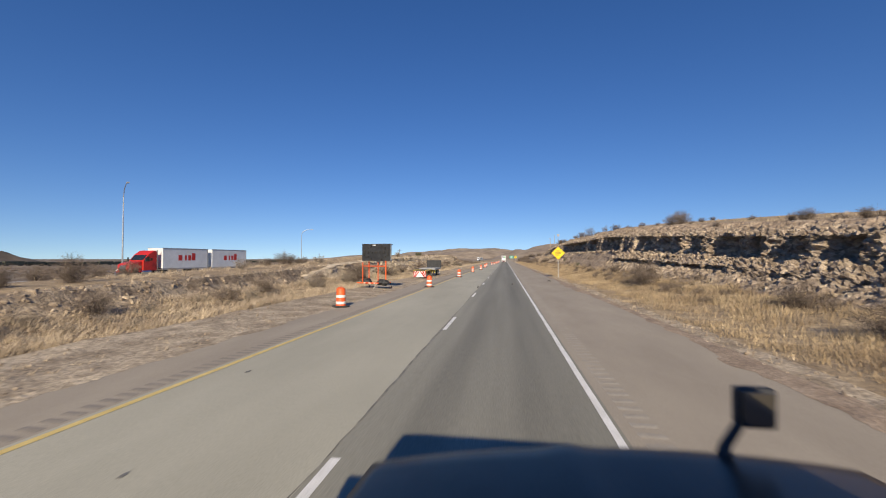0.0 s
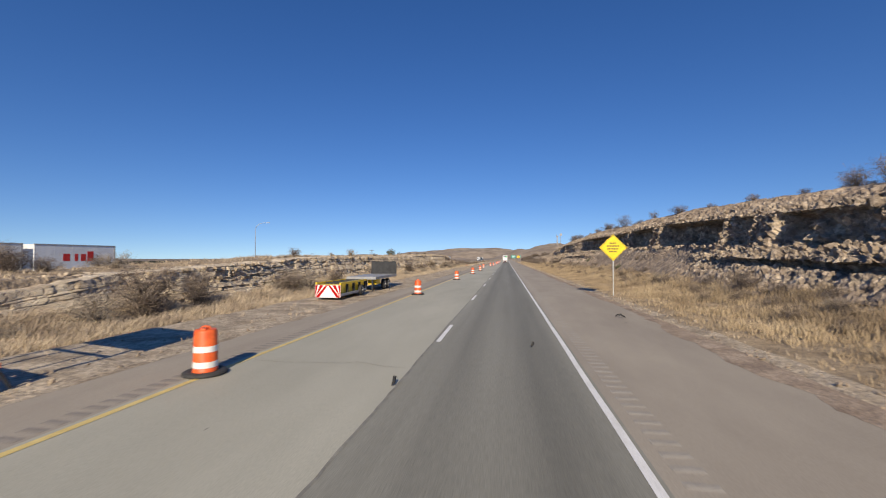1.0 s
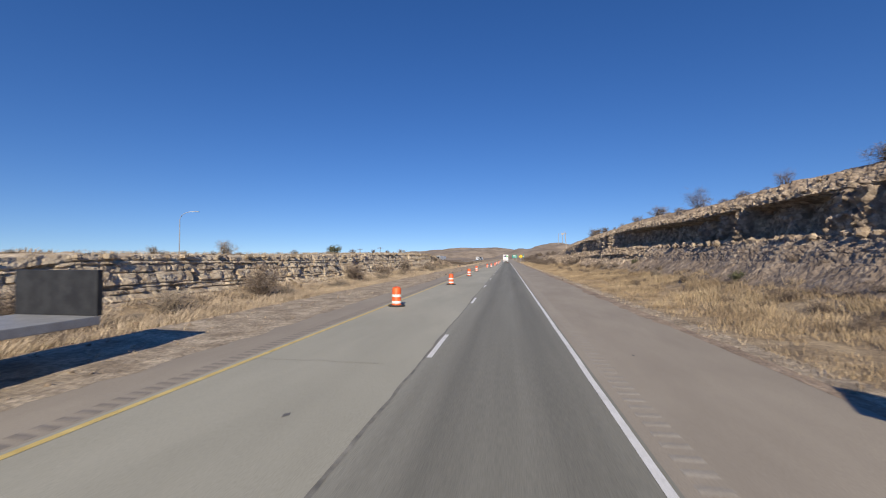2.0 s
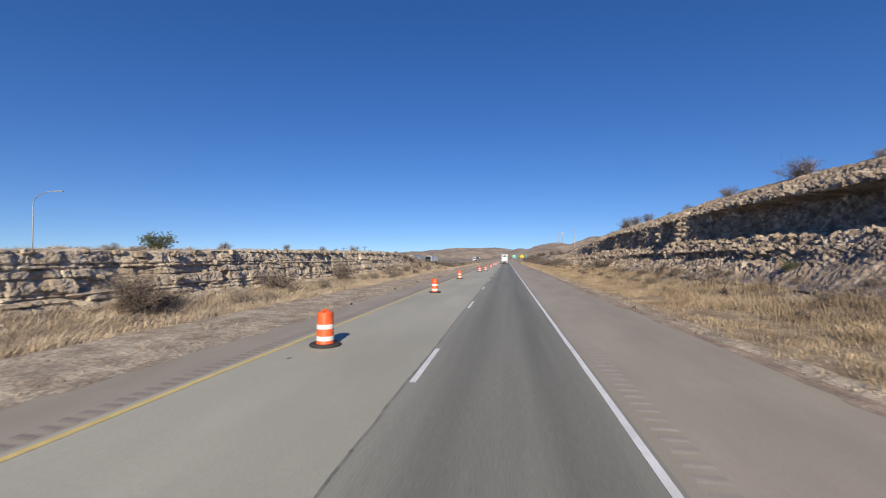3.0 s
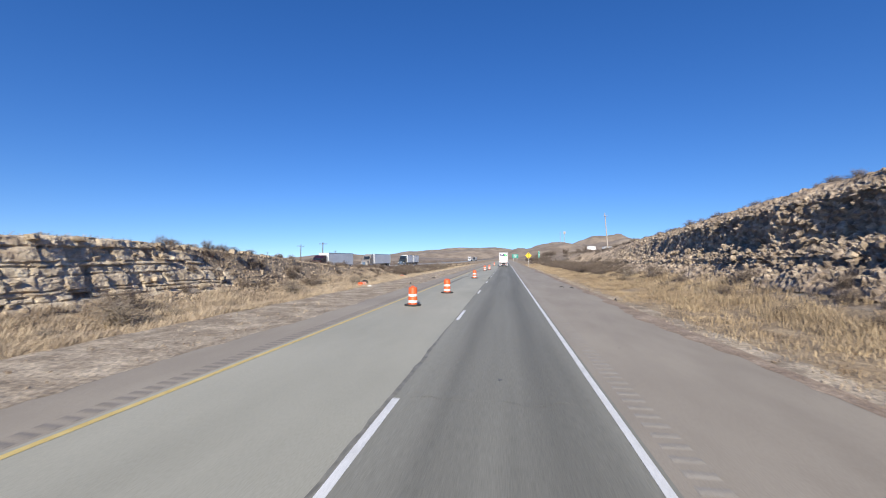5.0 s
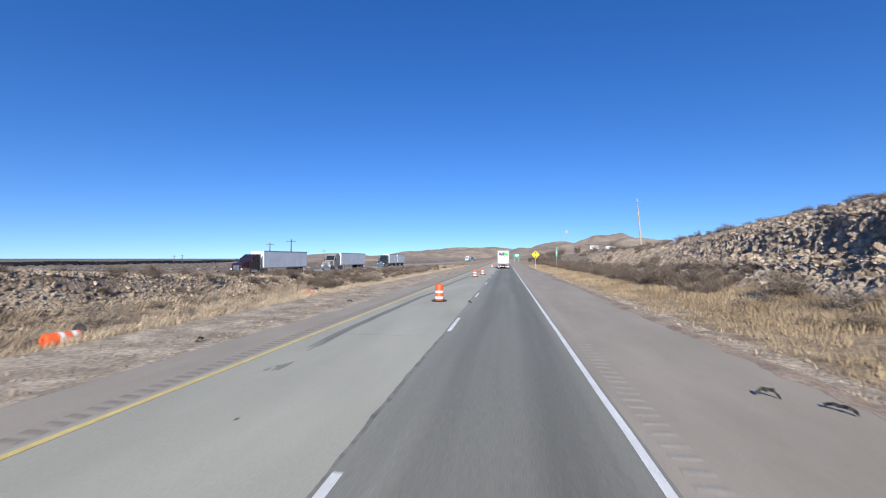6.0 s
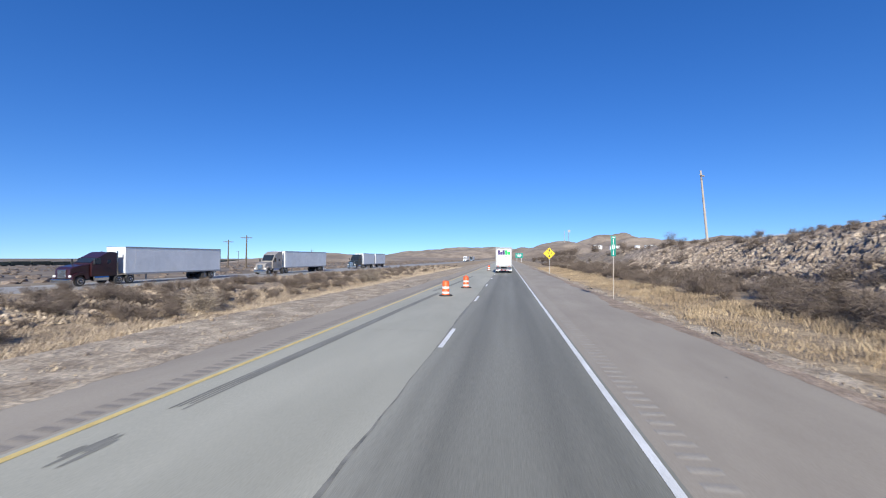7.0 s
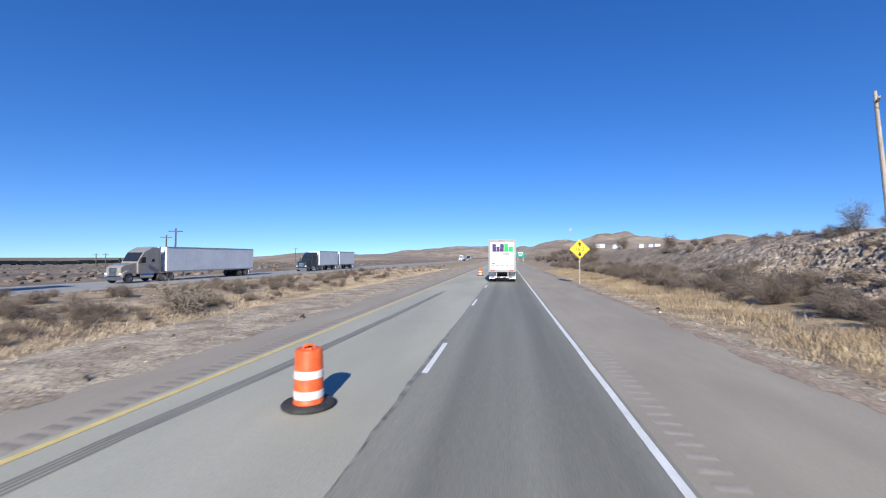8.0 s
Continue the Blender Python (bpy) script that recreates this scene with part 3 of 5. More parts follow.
# ---- signs ----
def diamond_sign(x, y, z, label, lines, arrows=False, s=0.61):
    e = empty("warning_sign", label, "road sign")
    g = ground_z(x, y)
    e.matrix_basis = pose(x, y, g)
    z = z - g
    bm = B()
    box(bm, -s, s, -0.004, 0.004, -s, s, 0.003)
    bmesh.ops.rotate(bm, verts=bm.verts[:], cent=(0, 0, 0), matrix=Matrix.Rotation(math.pi / 4, 3, 'Y'))
    bmesh.ops.translate(bm, verts=bm.verts[:], vec=(0, 0, z))
    part("panel", bm, M_SIGNY, e)
    bm = B()
    for a in range(4):
        t = B()
        box(t, -s + 0.03, s - 0.03, -0.0065, -0.0045, s - 0.05, s - 0.03)
        bmesh.ops.rotate(t, verts=t.verts[:], cent=(0, 0, 0), matrix=Matrix.Rotation(math.pi / 4 + a * math.pi / 2, 3, 'Y'))
        bmesh.ops.translate(t, verts=t.verts[:], vec=(0, 0, z))
        me = bpy.data.meshes.new("t")
        t.to_mesh(me)
        t.free()
        bm.from_mesh(me)
        bpy.data.meshes.remove(me)
    part("border", bm, M_BLACK, e)
    if arrows:
        for sg in (1, -1):
            bm = B()
            pts = [(0, 0.68), (0.2, 0.45), (0.08, 0.45), (0.08, 0.27), (-0.08, 0.27), (-0.08, 0.45), (-0.2, 0.45)]
            a = [bm.verts.new((px, -0.007, z + sg * pz)) for px, pz in pts]
            b = [bm.verts.new((px, -0.0045, z + sg * pz)) for px, pz in pts]
            f = [bm.faces.new(a), bm.faces.new(b[::-1])]
            for i in range(len(a)):
                f.append(bm.faces.new((a[i], a[(i + 1) % len(a)], b[(i + 1) % len(a)], b[i])))
            bmesh.ops.recalc_face_normals(bm, faces=f)
            part("arrow", bm, M_BLACK, e, "black arrow")
        lettering("16-2", 0.46, M_BLACK, e, pose(0, -0.007, z, 90, 0, 0))
    else:
        for zz, w in lines:
            bm = B()
            k = -w
            while k < w - 0.05:
                box(bm, k, k + 0.07, -0.007, -0.0045, z + zz - 0.045, z + zz + 0.045)
                k += 0.10
            part("lettering_bar", bm, M_BLACK, e)
    bm = B()
    box(bm, -0.03, 0.03, 0.006, 0.05, -0.3, z + 0.5, 0.004)
    part("post", bm, M_STEEL, e, "galvanised steel post")
    return e


diamond_sign(5.21, 54.4, 3.12, "yellow diamond warning sign with rows of black lettering", ((0.28, 0.22), (0.1, 0.4), (-0.08, 0.36), (-0.26, 0.26)))
diamond_sign(4.75, 252.0, 3.15, "yellow diamond clearance sign reading 16-2 between arrows", (), True, 0.65)

mm = empty("mile_marker", "green mile marker sign reading MILE 181 on a post", "road sign")
mm.matrix_basis = pose(4.55, 211.8, ground_z(4.55, 211.8))
part("panel", box(B(), -0.14, 0.14, -0.004, 0.004, 2.55, 3.77, 0.003), M_SIGNG, mm)
lettering("MILE", 0.11, M_REFLECT, mm, pose(0, -0.007, 3.68, 90, 0, 0))
for ch, zz in (("1", 3.43), ("8", 3.09), ("1", 2.75)):
    lettering(ch, 0.40, M_REFLECT, mm, pose(0, -0.007, zz, 90, 0, 0))
part("post", box(B(), -0.02, 0.02, 0.006, 0.036, -0.3, 3.6, 0.004), M_WOOD, mm, "dull brown post")

gs = empty("guide_sign", "large green highway guide sign on two posts far ahead", "road sign")
gs.matrix_basis = pose(5.6, 430, ground_z(5.6, 430))
part("panel", box(B(), -2.6, 1.6, -0.02, 0.02, 2.4, 5.2, 0.01), M_SIGNG, gs)
for zz, w in ((4.6, 1.2), (3.9, 1.4), (3.1, 0.9)):
    part("lettering_bar", box(B(), -0.5 - w, -0.5 + w, -0.03, -0.022, zz - 0.14, zz + 0.14), M_REFLECT, gs)
for px in (-1.8, 0.8):
    part("post", box(B(), px - 0.1, px + 0.1, 0.03, 0.2, -0.5, 5.0), M_STEEL, gs)


# ---- poles ----
def utility_pole(x, y, top, arm=1.3, lean=0.8, turn=0.0, wood=None):
    e = empty("utility_pole", "weathered wooden utility pole with a crossarm and insulators", "utility pole", "utility poles")
    g = ground_z(x, y)
    e.matrix_basis = pose(x, y, g, 0, lean, 0) @ pose(0, 0, 0, 0, 0, turn)
    h = top - g
    k = 1.0 if wood is None else 1.5
    wood = wood or M_WOOD
    part("pole", rod(B(), (0, 0, -0.5), (0, 0, h), 0.17 * k, 0.11 * k, 10), wood, e)
    part("crossarm", box(B(), -arm, arm, -0.19, -0.05, h - 0.62 - 0.14 * k, h - 0.62, 0.01), wood, e)
    for px in (-arm + 0.12, -0.35, 0.35, arm - 0.12):
        part("insulator", lathe(B(), [(0.03, h - 0.62), (0.07, h - 0.55), (0.05, h - 0.48), (0.07, h - 0.42), (0.03, h - 0.36)], 8), M_GREY, e)
    for sg in (1, -1):
        part("brace", rod(B(), (sg * arm * 0.55, -0.1, h - 0.7), (0, -0.12, h - 1.4), 0.02, seg=5), M_STEEL, e)
    return e


utility_pole(25.1, 246.6, 14.4, 1.1, -4.5, 55)
utility_pole(-79.2, 299.5, 9.1, 1.9, wood=M_STEM)
utility_pole(-99.2, 318.6, 8.7, 1.9, wood=M_STEM)
utility_pole(-220, 404, 4.0, 1.9, wood=M_STEM)
utility_pole(-214, 404, 4.2, 1.9, wood=M_STEM)
utility_pole(-168, 520, 9.5, 1.9, wood=M_STEM)
utility_pole(-265, 560, 9.0, 1.9, wood=M_STEM)


def light_pole(x, y, h, rz):
    e = empty("street_lamp", "slender grey steel highway lamp post with a curved arm", "street lamp", "lamp posts across the road")
    e.matrix_basis = pose(x, y, ground_z(x, y), 0, 0, rz)
    part("pole", rod(B(), (0, 0, -0.2), (0, 0, h * 0.86), 0.13, 0.07, 10), M_STEEL, e)
    bm = B()
    pts = [(2.6 * u * u + 0.3 * u, 0, h * (0.86 + 0.14 * math.sin(u * math.pi / 2))) for u in np.linspace(0, 1, 9)]
    for a, b in zip(pts, pts[1:]):
        rod(bm, a, b, 0.06, 0.055, 8)
    part("arm", bm, M_STEEL, e)
    part("lamp_head", box(B(), 2.8, 3.6, -0.16, 0.16, h - 0.07, h + 0.08, 0.04), M_GREY, e)
    return e


light_pole(-61.3, 57.2, 14.3, -35)
light_pole(-68, 128.3, 12.5, 20)

mast = empty("mast", "slender lattice mast with a white sign on a hilltop", "mast")
mast.matrix_basis = pose(165, 1400, 44)
for px in (-6, 6):
    part("leg", rod(B(), (px, 0, -6), (px, 0, 36), 0.8, 0.7, 6), M_GREY, mast)
part("sign_panel", box(B(), 3, 10, -1.5, -1, 31, 38), M_GREY, mast)


# ---- stones ----
rng = np.random.default_rng(5)


def stone_template(seed, boxy=0.6, jitter=0.12, cuts=1):
    bm = B()
    bmesh.ops.create_cube(bm, size=1.0)
    bmesh.ops.subdivide_edges(bm, edges=bm.edges[:], cuts=cuts, use_grid_fill=True)
    r = random.Random(seed)
    for v in bm.verts:
        s = v.co.normalized() * 0.62
        v.co = v.co * boxy + s * (1 - boxy)
        v.co += Vector((r.uniform(-1, 1), r.uniform(-1, 1), r.uniform(-1, 1))) * jitter
    bmesh.ops.triangulate(bm, faces=bm.faces[:])
    me = bpy.data.meshes.new("stone")
    bm.to_mesh(me)
    bm.free()
    return me


LEDGE = [stone_template(100 + k, 0.68, 0.12) for k in range(14)]
for me in LEDGE:
    me.materials.append(M_ROCK_L)
LEDGE_R = [stone_template(200 + k, 0.5, 0.17) for k in range(12)]
for me in LEDGE_R:
    me.materials.append(M_ROCK_R)
CHIPS = []
for k in range(8):
    bm = B()
    bmesh.ops.create_icosphere(bm, subdivisions=1, radius=0.5)
    r = random.Random(k)
    for v in bm.verts:
        v.co *= r.uniform(0.65, 1.25)
    CHIPS.append((np.array([v.co[:] for v in bm.verts]), [tuple(v.index for v in f.verts) for f in bm.faces]))
    bm.free()
SHAPES = {}
for me in LEDGE + LEDGE_R:
    SHAPES[me.name] = (np.array([v.co[:] for v in me.vertices]), [tuple(p.vertices) for p in me.polygons])


def pile(name, label, category, items, material, parent=None):
    """Many small pieces joined into one mesh: items of (shape, matrix)."""
    vs, fs, n = [], [], 0
    for (sv, sf), m in items:
        a = np.array(m)
        vs.append(sv @ a[:3, :3].T + a[:3, 3])
        fs += [tuple(i + n for i in f) for f in sf]
        n += len(sv)
    ob = raw(name, np.concatenate(vs).tolist(), fs, [material], parent)
    if label:
        tagged(ob, label, category)
    return tagged(ob, kind="stuff")


def srt(p, s, e):
    return Matrix.LocRotScale(p, Euler(e), s)


# left cut: bedded limestone, jointed into blocks
face_left = tagged(new("rock_face_left"), "low road cut of bedded cream limestone blocks", "rock face", kind="structure")


def chance(*k):
    """A steady random number from 0 to 1 for a whole-number key."""
    h = 0
    for i in k:
        h = (h * 73856093 + int(i) * 19349663 + 83492791) & 0x7fffffff
    return ((h ^ (h >> 13)) * 1274126177 & 0x7fffffff) / 0x7fffffff


BEDS = [-0.6, -0.2, 0.12, 0.30, 0.62, 0.86, 1.02, 1.62, 2.02, 2.2, 2.85, 3.3, 3.9, 4.5, 5.1, 5.8, 6.4]


def bedding(y, z):
    """Depth of the face at a place: each bed is split by joints into blocks that stand proud by different amounts."""
    z = z * (1 + 0.8 * max(0.0, min(1.0, (68 - y) / 12)))
    zz = z + 0.12 * noise.noise((y * 0.06, 0.3, 0)) + 0.03 * noise.noise((y * 0.9, z, 3))
    k = max(0, sum(zz >= b for b in BEDS) - 1)
    fz, bed = zz - BEDS[k], BEDS[k + 1] - BEDS[k]
    ln = (0.55 + 0.9 * chance(k, 5)) * (0.6 + bed)
    s = (y + 0.12 * noise.noise((z * 3, y, 5))) / ln + 7.3 * k
    j = math.floor(s)
    f = s - j
    cutoff = 0.25 + 0.5 * chance(k, j, 2)
    if chance(k, j, 9) < 0.45:
        piece, ey = (0, f * ln) if f < cutoff else (1, (f - cutoff) * ln)
        ey = min(ey, (cutoff - f) * ln if f < cutoff else (1 - f) * ln)
    else:
        piece, ey = 2, min(f, 1 - f) * ln
    ez = max(0.0, min(fz, bed - fz))
    proud = 0.13 * chance(k, j, piece) - (0.22 if chance(k, j, piece, 4) < 0.10 else 0)
    along = f * ln if piece != 1 else (f - cutoff) * ln
    proud += 0.06 * chance(k, 77) + min(0.10, 0.12 * along) * chance(k, j, 31) - 0.05 * fz
    gap_y, gap_z = min(1, ey / 0.05), min(1, ez / 0.045)
    soft = min(gap_y if chance(k, j, 13) < 0.7 else 1.0, gap_z)
    return proud * (0.7 + 0.3 * soft) - 0.13 * (1 - soft) + 0.085 * noise.fractal((y * 1.9, z * 3.0, 1.0), 0.75, 2.1, 5)


vs, fs = [], []
ly = np.arange(36.0, 171.0, 0.075)
nv = 58
for y in ly:
    t = max(0.15, left_top(y) + 0.16 * noise.noise((y * 0.3, 4, 0)) + 0.12 * noise.noise((y * 1.1, 9, 0)))
    w = 0.55 * noise.noise((y * 0.09, 1.7, 0)) + 0.3 * noise.noise((y * 0.4, 5.0, 0))
    ease = max(0.0, min(1, (y - 36) / 14, (168 - y) / 14))
    for i in range(nv):
        if i < 49:
            z = -0.15 + (t + 0.15) * i / 48
            talus = 0.8 * max(0, 1 - z / 0.85) ** 2
            x = -19.35 + w - 0.34 * z + talus + ease * bedding(y, z) * min(1, 0.25 + z / 0.6)
        else:
            u = (i - 48) / 9
            x = -19.35 + w - 0.34 * t - 2.6 * u + ease * bedding(y, t) * (1 - u)
            z = t + 0.06 * noise.fractal((x * 1.3, y * 1.3, 0), 1, 2, 3) + 0.1 * u * (1 - u)
        if y < 43:
            z -= (43 - y) * 0.11
        if y > 150:
            x -= (y - 150) / 30 * max(0.0, z)
            z -= max(0.0, y - 155) * 0.07
        vs.append((x, float(y), z))
for j in range(len(ly) - 1):
    for i in range(nv - 1):
        a = j * nv + i
        fs.append((a, a + nv, a + nv + 1, a + 1))
raw("cliff", vs, fs, [M_CLIFF_L], face_left)
count = 0
for k in range(420):
    y = random.uniform(44, 160)
    t = left_top(y)
    if t < 0.8:
        continue
    z = random.choice((random.uniform(0.0, 0.35), random.uniform(0.3, t), t - 0.05))
    w = 0.55 * noise.noise((y * 0.09, 1.7, 0)) + 0.3 * noise.noise((y * 0.4, 5.0, 0))
    s = random.uniform(0.15, 0.38)
    x = -19.25 + w - 0.34 * z + 0.55 * max(0, 1 - z / 0.7) ** 2 + bedding(y, z) * 0.8
    ob = new("rock", random.choice(LEDGE))
    ob.parent = face_left
    ob.matrix_basis = srt((x, y, z), (s * 0.9, s * random.uniform(0.9, 1.7), s * random.uniform(0.5, 0.8)), (random.uniform(-0.2, 0.2), random.uniform(-0.2, 0.2), random.uniform(-0.5, 0.5)))
    count += 1
    if count > 280:
        break

# loose rubble at both ends of the left cut, and at its foot
items = []
for k in range(3400):
    y = random.choice((random.uniform(-5, 60), random.uniform(154, 205), random.uniform(154, 196), random.uniform(40, 170)))
    t = max(0.1, left_top(y))
    x = -18.9 - random.random() ** 1.2 * (2.6 if y < 60 else 3.6 if y > 154 else 0.9)
    s = random.uniform(0.08, 0.26)
    items.append((random.choice(CHIPS), srt((x, y, ground_z(x, y) + s * 0.15), (s, s * random.uniform(0.8, 1.6), s * 0.7), [random.uniform(0, 6) for _ in range(3)])))
for k in range(6500):
    y = random.uniform(150, 212)
    x = -18.2 - random.random() * 4.6
    s = random.uniform(0.05, 0.2)
    items.append((random.choice(CHIPS), srt((x, y, ground_z(x, y) + s * 0.2), (s, s * random.uniform(0.8, 1.6), s * 0.8), [random.uniform(0, 6) for _ in range(3)])))
pile("rubble_left", "loose broken limestone rubble on the bank", "rubble", items, M_ROCK_R)

# right cut: ledge, caprock lip and broken slope
face_right = tagged(new("rock_face_right"), "tall road cut of broken grey-brown limestone with a shaded hollow", "rock face", kind="structure")


def right_wobble(y):
    return 0.7 * noise.noise((y * 0.08, 9.2, 0)) + 0.35 * noise.noise((y * 0.45, 2.0, 0))


def crag(x, y, z, c):
    """How far the broken face stands out at a place: angular blocks, cracks and fine breakage."""
    r = z / max(c, 1.0)
    slope = 1.0 if r > 0.36 else max(0.12, (r - 0.12) / 0.24)
    fan = max(0.0, min(1, (y - 58) / 8, (108 - y) / 10))
    if r < 0.47:
        slope *= 1 - 0.75 * fan
    if y > 132:
        slope = max(slope, 0.8)
    if y > 155:
        slope *= 0.55 + 0.45 * max(0.0, (175 - y) / 20)
    hollow = notch(y) if 0.49 < r < 0.77 else 0.0
    if hollow > 0.5:
        slope = 0.6
    if r > 0.83:
        slope *= 0.45
    calm = 1 - 0.65 * fan if r < 0.45 else 1.0
    d, pts = noise.voronoi((x * 2.8, y * 2.6 + 0.5 * noise.noise((y, z, 2)), z * 4.6))
    cell = pts[0]
    proud = (0.25 if r > 0.36 or y > 132 else 0.16) * (noise.cell((cell[0] * 7.1, cell[1] * 7.1, cell[2] * 7.1)) + 1) * 0.5
    crack = min(1, (d[1] - d[0]) / 0.14)
    lean = 0.3 * max(-0.5, min(0.5, y * 2.6 - cell[1])) - 0.16 * max(-0.5, min(0.5, z * 4.6 - cell[2]))
    d2, pts2 = noise.voronoi((x * 5.0, y * 4.2, z * 6.4))
    small = 0.14 * (noise.cell((pts2[0][0] * 5.3, pts2[0][1] * 5.3, pts2[0][2] * 5.3)) + 1) * 0.5
    gully = 0.34 * calm * noise.fractal((y * 0.6 + z * 0.2, z * 0.22, 6.0), 0.8, 2.2, 3)
    return slope * (proud * (0.4 + 0.6 * crack) - 0.2 * (1 - crack) + 0.75 * lean) + calm * small * (0.3 + 0.7 * slope) + gully + hollow * (0.35 if 60 < y < 118 else 1.3) * max(0.0, noise.noise((y * 0.55, z * 0.5, 3.7)) + 0.5 * noise.noise((y * 1.5, z * 1.2, 8.7)) + 0.1) + 0.14 * calm * noise.fractal((x * 3.2, y * 3.2, z * 3.2), 0.7, 2.2, 4) - 0.12


vs, fs, cm = [], [], []
ry = np.arange(2.0, 250.0, 0.12)
for y in ry:
    c = right_top(y)
    pts = right_profile(y)[5:18]
    fine = spread([(x, z, max(2, int(k * 1.9))) for x, z, k in pts])
    fade_y = min(1, (y - 2) / 8, (250 - y) / 12) * (1.0 if y < 196 else 0.75)
    n = len(fine)
    for i, (x, z) in enumerate(fine):
        xa, za = fine[max(0, i - 1)]
        xb, zb = fine[min(n - 1, i + 1)]
        nx, nz = -(zb - za), xb - xa
        ll = math.hypot(nx, nz) + 1e-6
        nx, nz = nx / ll, nz / ll
        if nz < -0.3:
            nz = -0.3
        ed = min(1, i / 5, (n - 1 - i) / 4)
        k = crag(x, y, z, c) * fade_y * (0.25 + 0.75 * ed)
        vs.append((x + nx * k, float(y) + 0.06 * noise.noise((x * 3, y * 3, z * 3)), z + nz * k * 0.8 - 0.05 * (1 - ed)))
for j in range(len(ry) - 1):
    y, c = ry[j], right_top(ry[j])
    fan = max(0.0, min(1, (y - 58) / 8, (108 - y) / 10))
    for i in range(n - 1):
        a = j * n + i
        fs.append((a, a + 1, a + n + 1, a + n))
        edge = 0.16 + 0.27 * fan + 0.07 * noise.noise((y * 0.5, 3.0, i * 0.2)) + 0.05 * noise.noise((y * 1.9, 5.0, i * 0.5))
        cm.append(1 if vs[a][2] < edge * c or vs[a][2] > (edge + 0.72 - 0.27 * fan) * c else 0)
raw("cliff", vs, fs, [M_CLIFF_R, M_TALUS], face_right).data.polygons.foreach_set("material_index", cm)
count = 0
for k in range(600):
    y = random.uniform(20, 192)
    c, nn, w = right_top(y), notch(y), right_wobble(y)
    frac = random.choice((0.40, 0.44, 0.46, 0.46, 0.80, 0.82, 0.86, 0.9, 0.34))
    if 60 < y < 106 and frac < 0.45:
        continue
    x = float(np.interp(frac, [0.13, 0.30, 0.42, 0.47, 0.79, 0.84, 0.92], [11.6, 13.1, 14.0, 14.4, 15.05, 15.6, 16.5])) + w - 0.15
    s = random.uniform(0.14, 0.36) * (0.6 if frac > 0.7 else 1)
    ob = new("rock", random.choice(LEDGE_R))
    ob.parent = face_right
    ob.matrix_basis = srt((x, y, frac * c + 0.1), (s, s * random.uniform(0.7, 1.3), s * random.uniform(0.6, 1.2)), [random.uniform(-0.6, 0.6) for _ in range(3)])
    count += 1
    if count > 290:
        break
items = []
for k in range(12000):
    y = random.uniform(2, 262)
    c, n, w = right_top(y), notch(y), right_wobble(y)
    u = random.random()
    x = 11.4 + w + 2.9 * u if random.random() < 0.62 else 14.9 + w + 3.2 * u
    if y > 196 and random.random() < 0.35:
        continue
    s = random.uniform(0.06, 0.19) * (1.7 if random.random() < 0.12 else 1)
    items.append((random.choice(CHIPS), srt((x, y, ground_z(x, y) + s * 0.12), (s, s * random.uniform(0.8, 1.7), s * random.uniform(0.5, 0.9)), [random.uniform(0, 6) for _ in range(3)])))
pile("rubble_right", "angular limestone rubble over the cut slope", "rubble", items, M_ROCK_R)
items = []
for k in range(5200):
    y = random.uniform(-2, 250)
    if random.random() < 0.5:
        x = 4.3 + abs(random.gauss(0, 0.9))
    else:
        x = -9.8 - random.random() ** 1.4 * 3.6
    s = random.uniform(0.02, 0.085) * (1.8 if random.random() < 0.06 else 1)
    items.append((CHIPS[k % 8], srt((x, y, ground_z(x, y) + s * 0.2), (s, s * 1.3, s * 0.6), [random.uniform(0, 6) for _ in range(3)])))
pile("gravel", "scattered stones along the pavement edges", "gravel", items, M_ROCK_R)


# ---- dry grass ----
def grass(name, label, spots, material):
    """Tufts of thin dry blades; spots of (x, y, z, height, spread, blades)."""
    vs, fs = [], []
    for x, y, z, h, sp, nb in spots:
        for b in range(nb):
            a, k = random.uniform(0, 6.283), random.random()
            rx, ry = x + math.cos(a) * sp * k * 0.5, y + math.sin(a) * sp * k * 0.5
            hh = h * random.uniform(0.5, 1.1)
            lean = random.uniform(0.1, 1.1)
            tx, ty = rx + (math.cos(a) * lean + 0.25) * hh, ry + (math.sin(a) * lean + 0.3) * hh
            w = random.uniform(0.005, 0.012)
            q = a + random.uniform(-1.2, 1.2) + 1.57
            wx, wy = math.cos(q) * w, math.sin(q) * w
            mx, my = rx + (tx - rx) * 0.4, ry + (ty - ry) * 0.4
            n = len(vs)
            vs += [(rx - wx, ry - wy, z - 0.03), (rx + wx, ry + wy, z - 0.03), (mx + wx * 0.8, my + wy * 0.8, z + hh * 0.62), (mx - wx * 0.8, my - wy * 0.8, z + hh * 0.62), (tx, ty, z + hh)]
            fs += [(n, n + 1, n + 2, n + 3), (n + 3, n + 2, n + 4)]
    ob = raw(name, vs, fs, [material])
    return tagged(ob, label, "grass", kind="stuff")


def patchy(x, y, s=0.25, seed=0.0):
    return 0.5 + 0.9 * noise.noise((x * s * 1.6 + seed, y * s, seed))


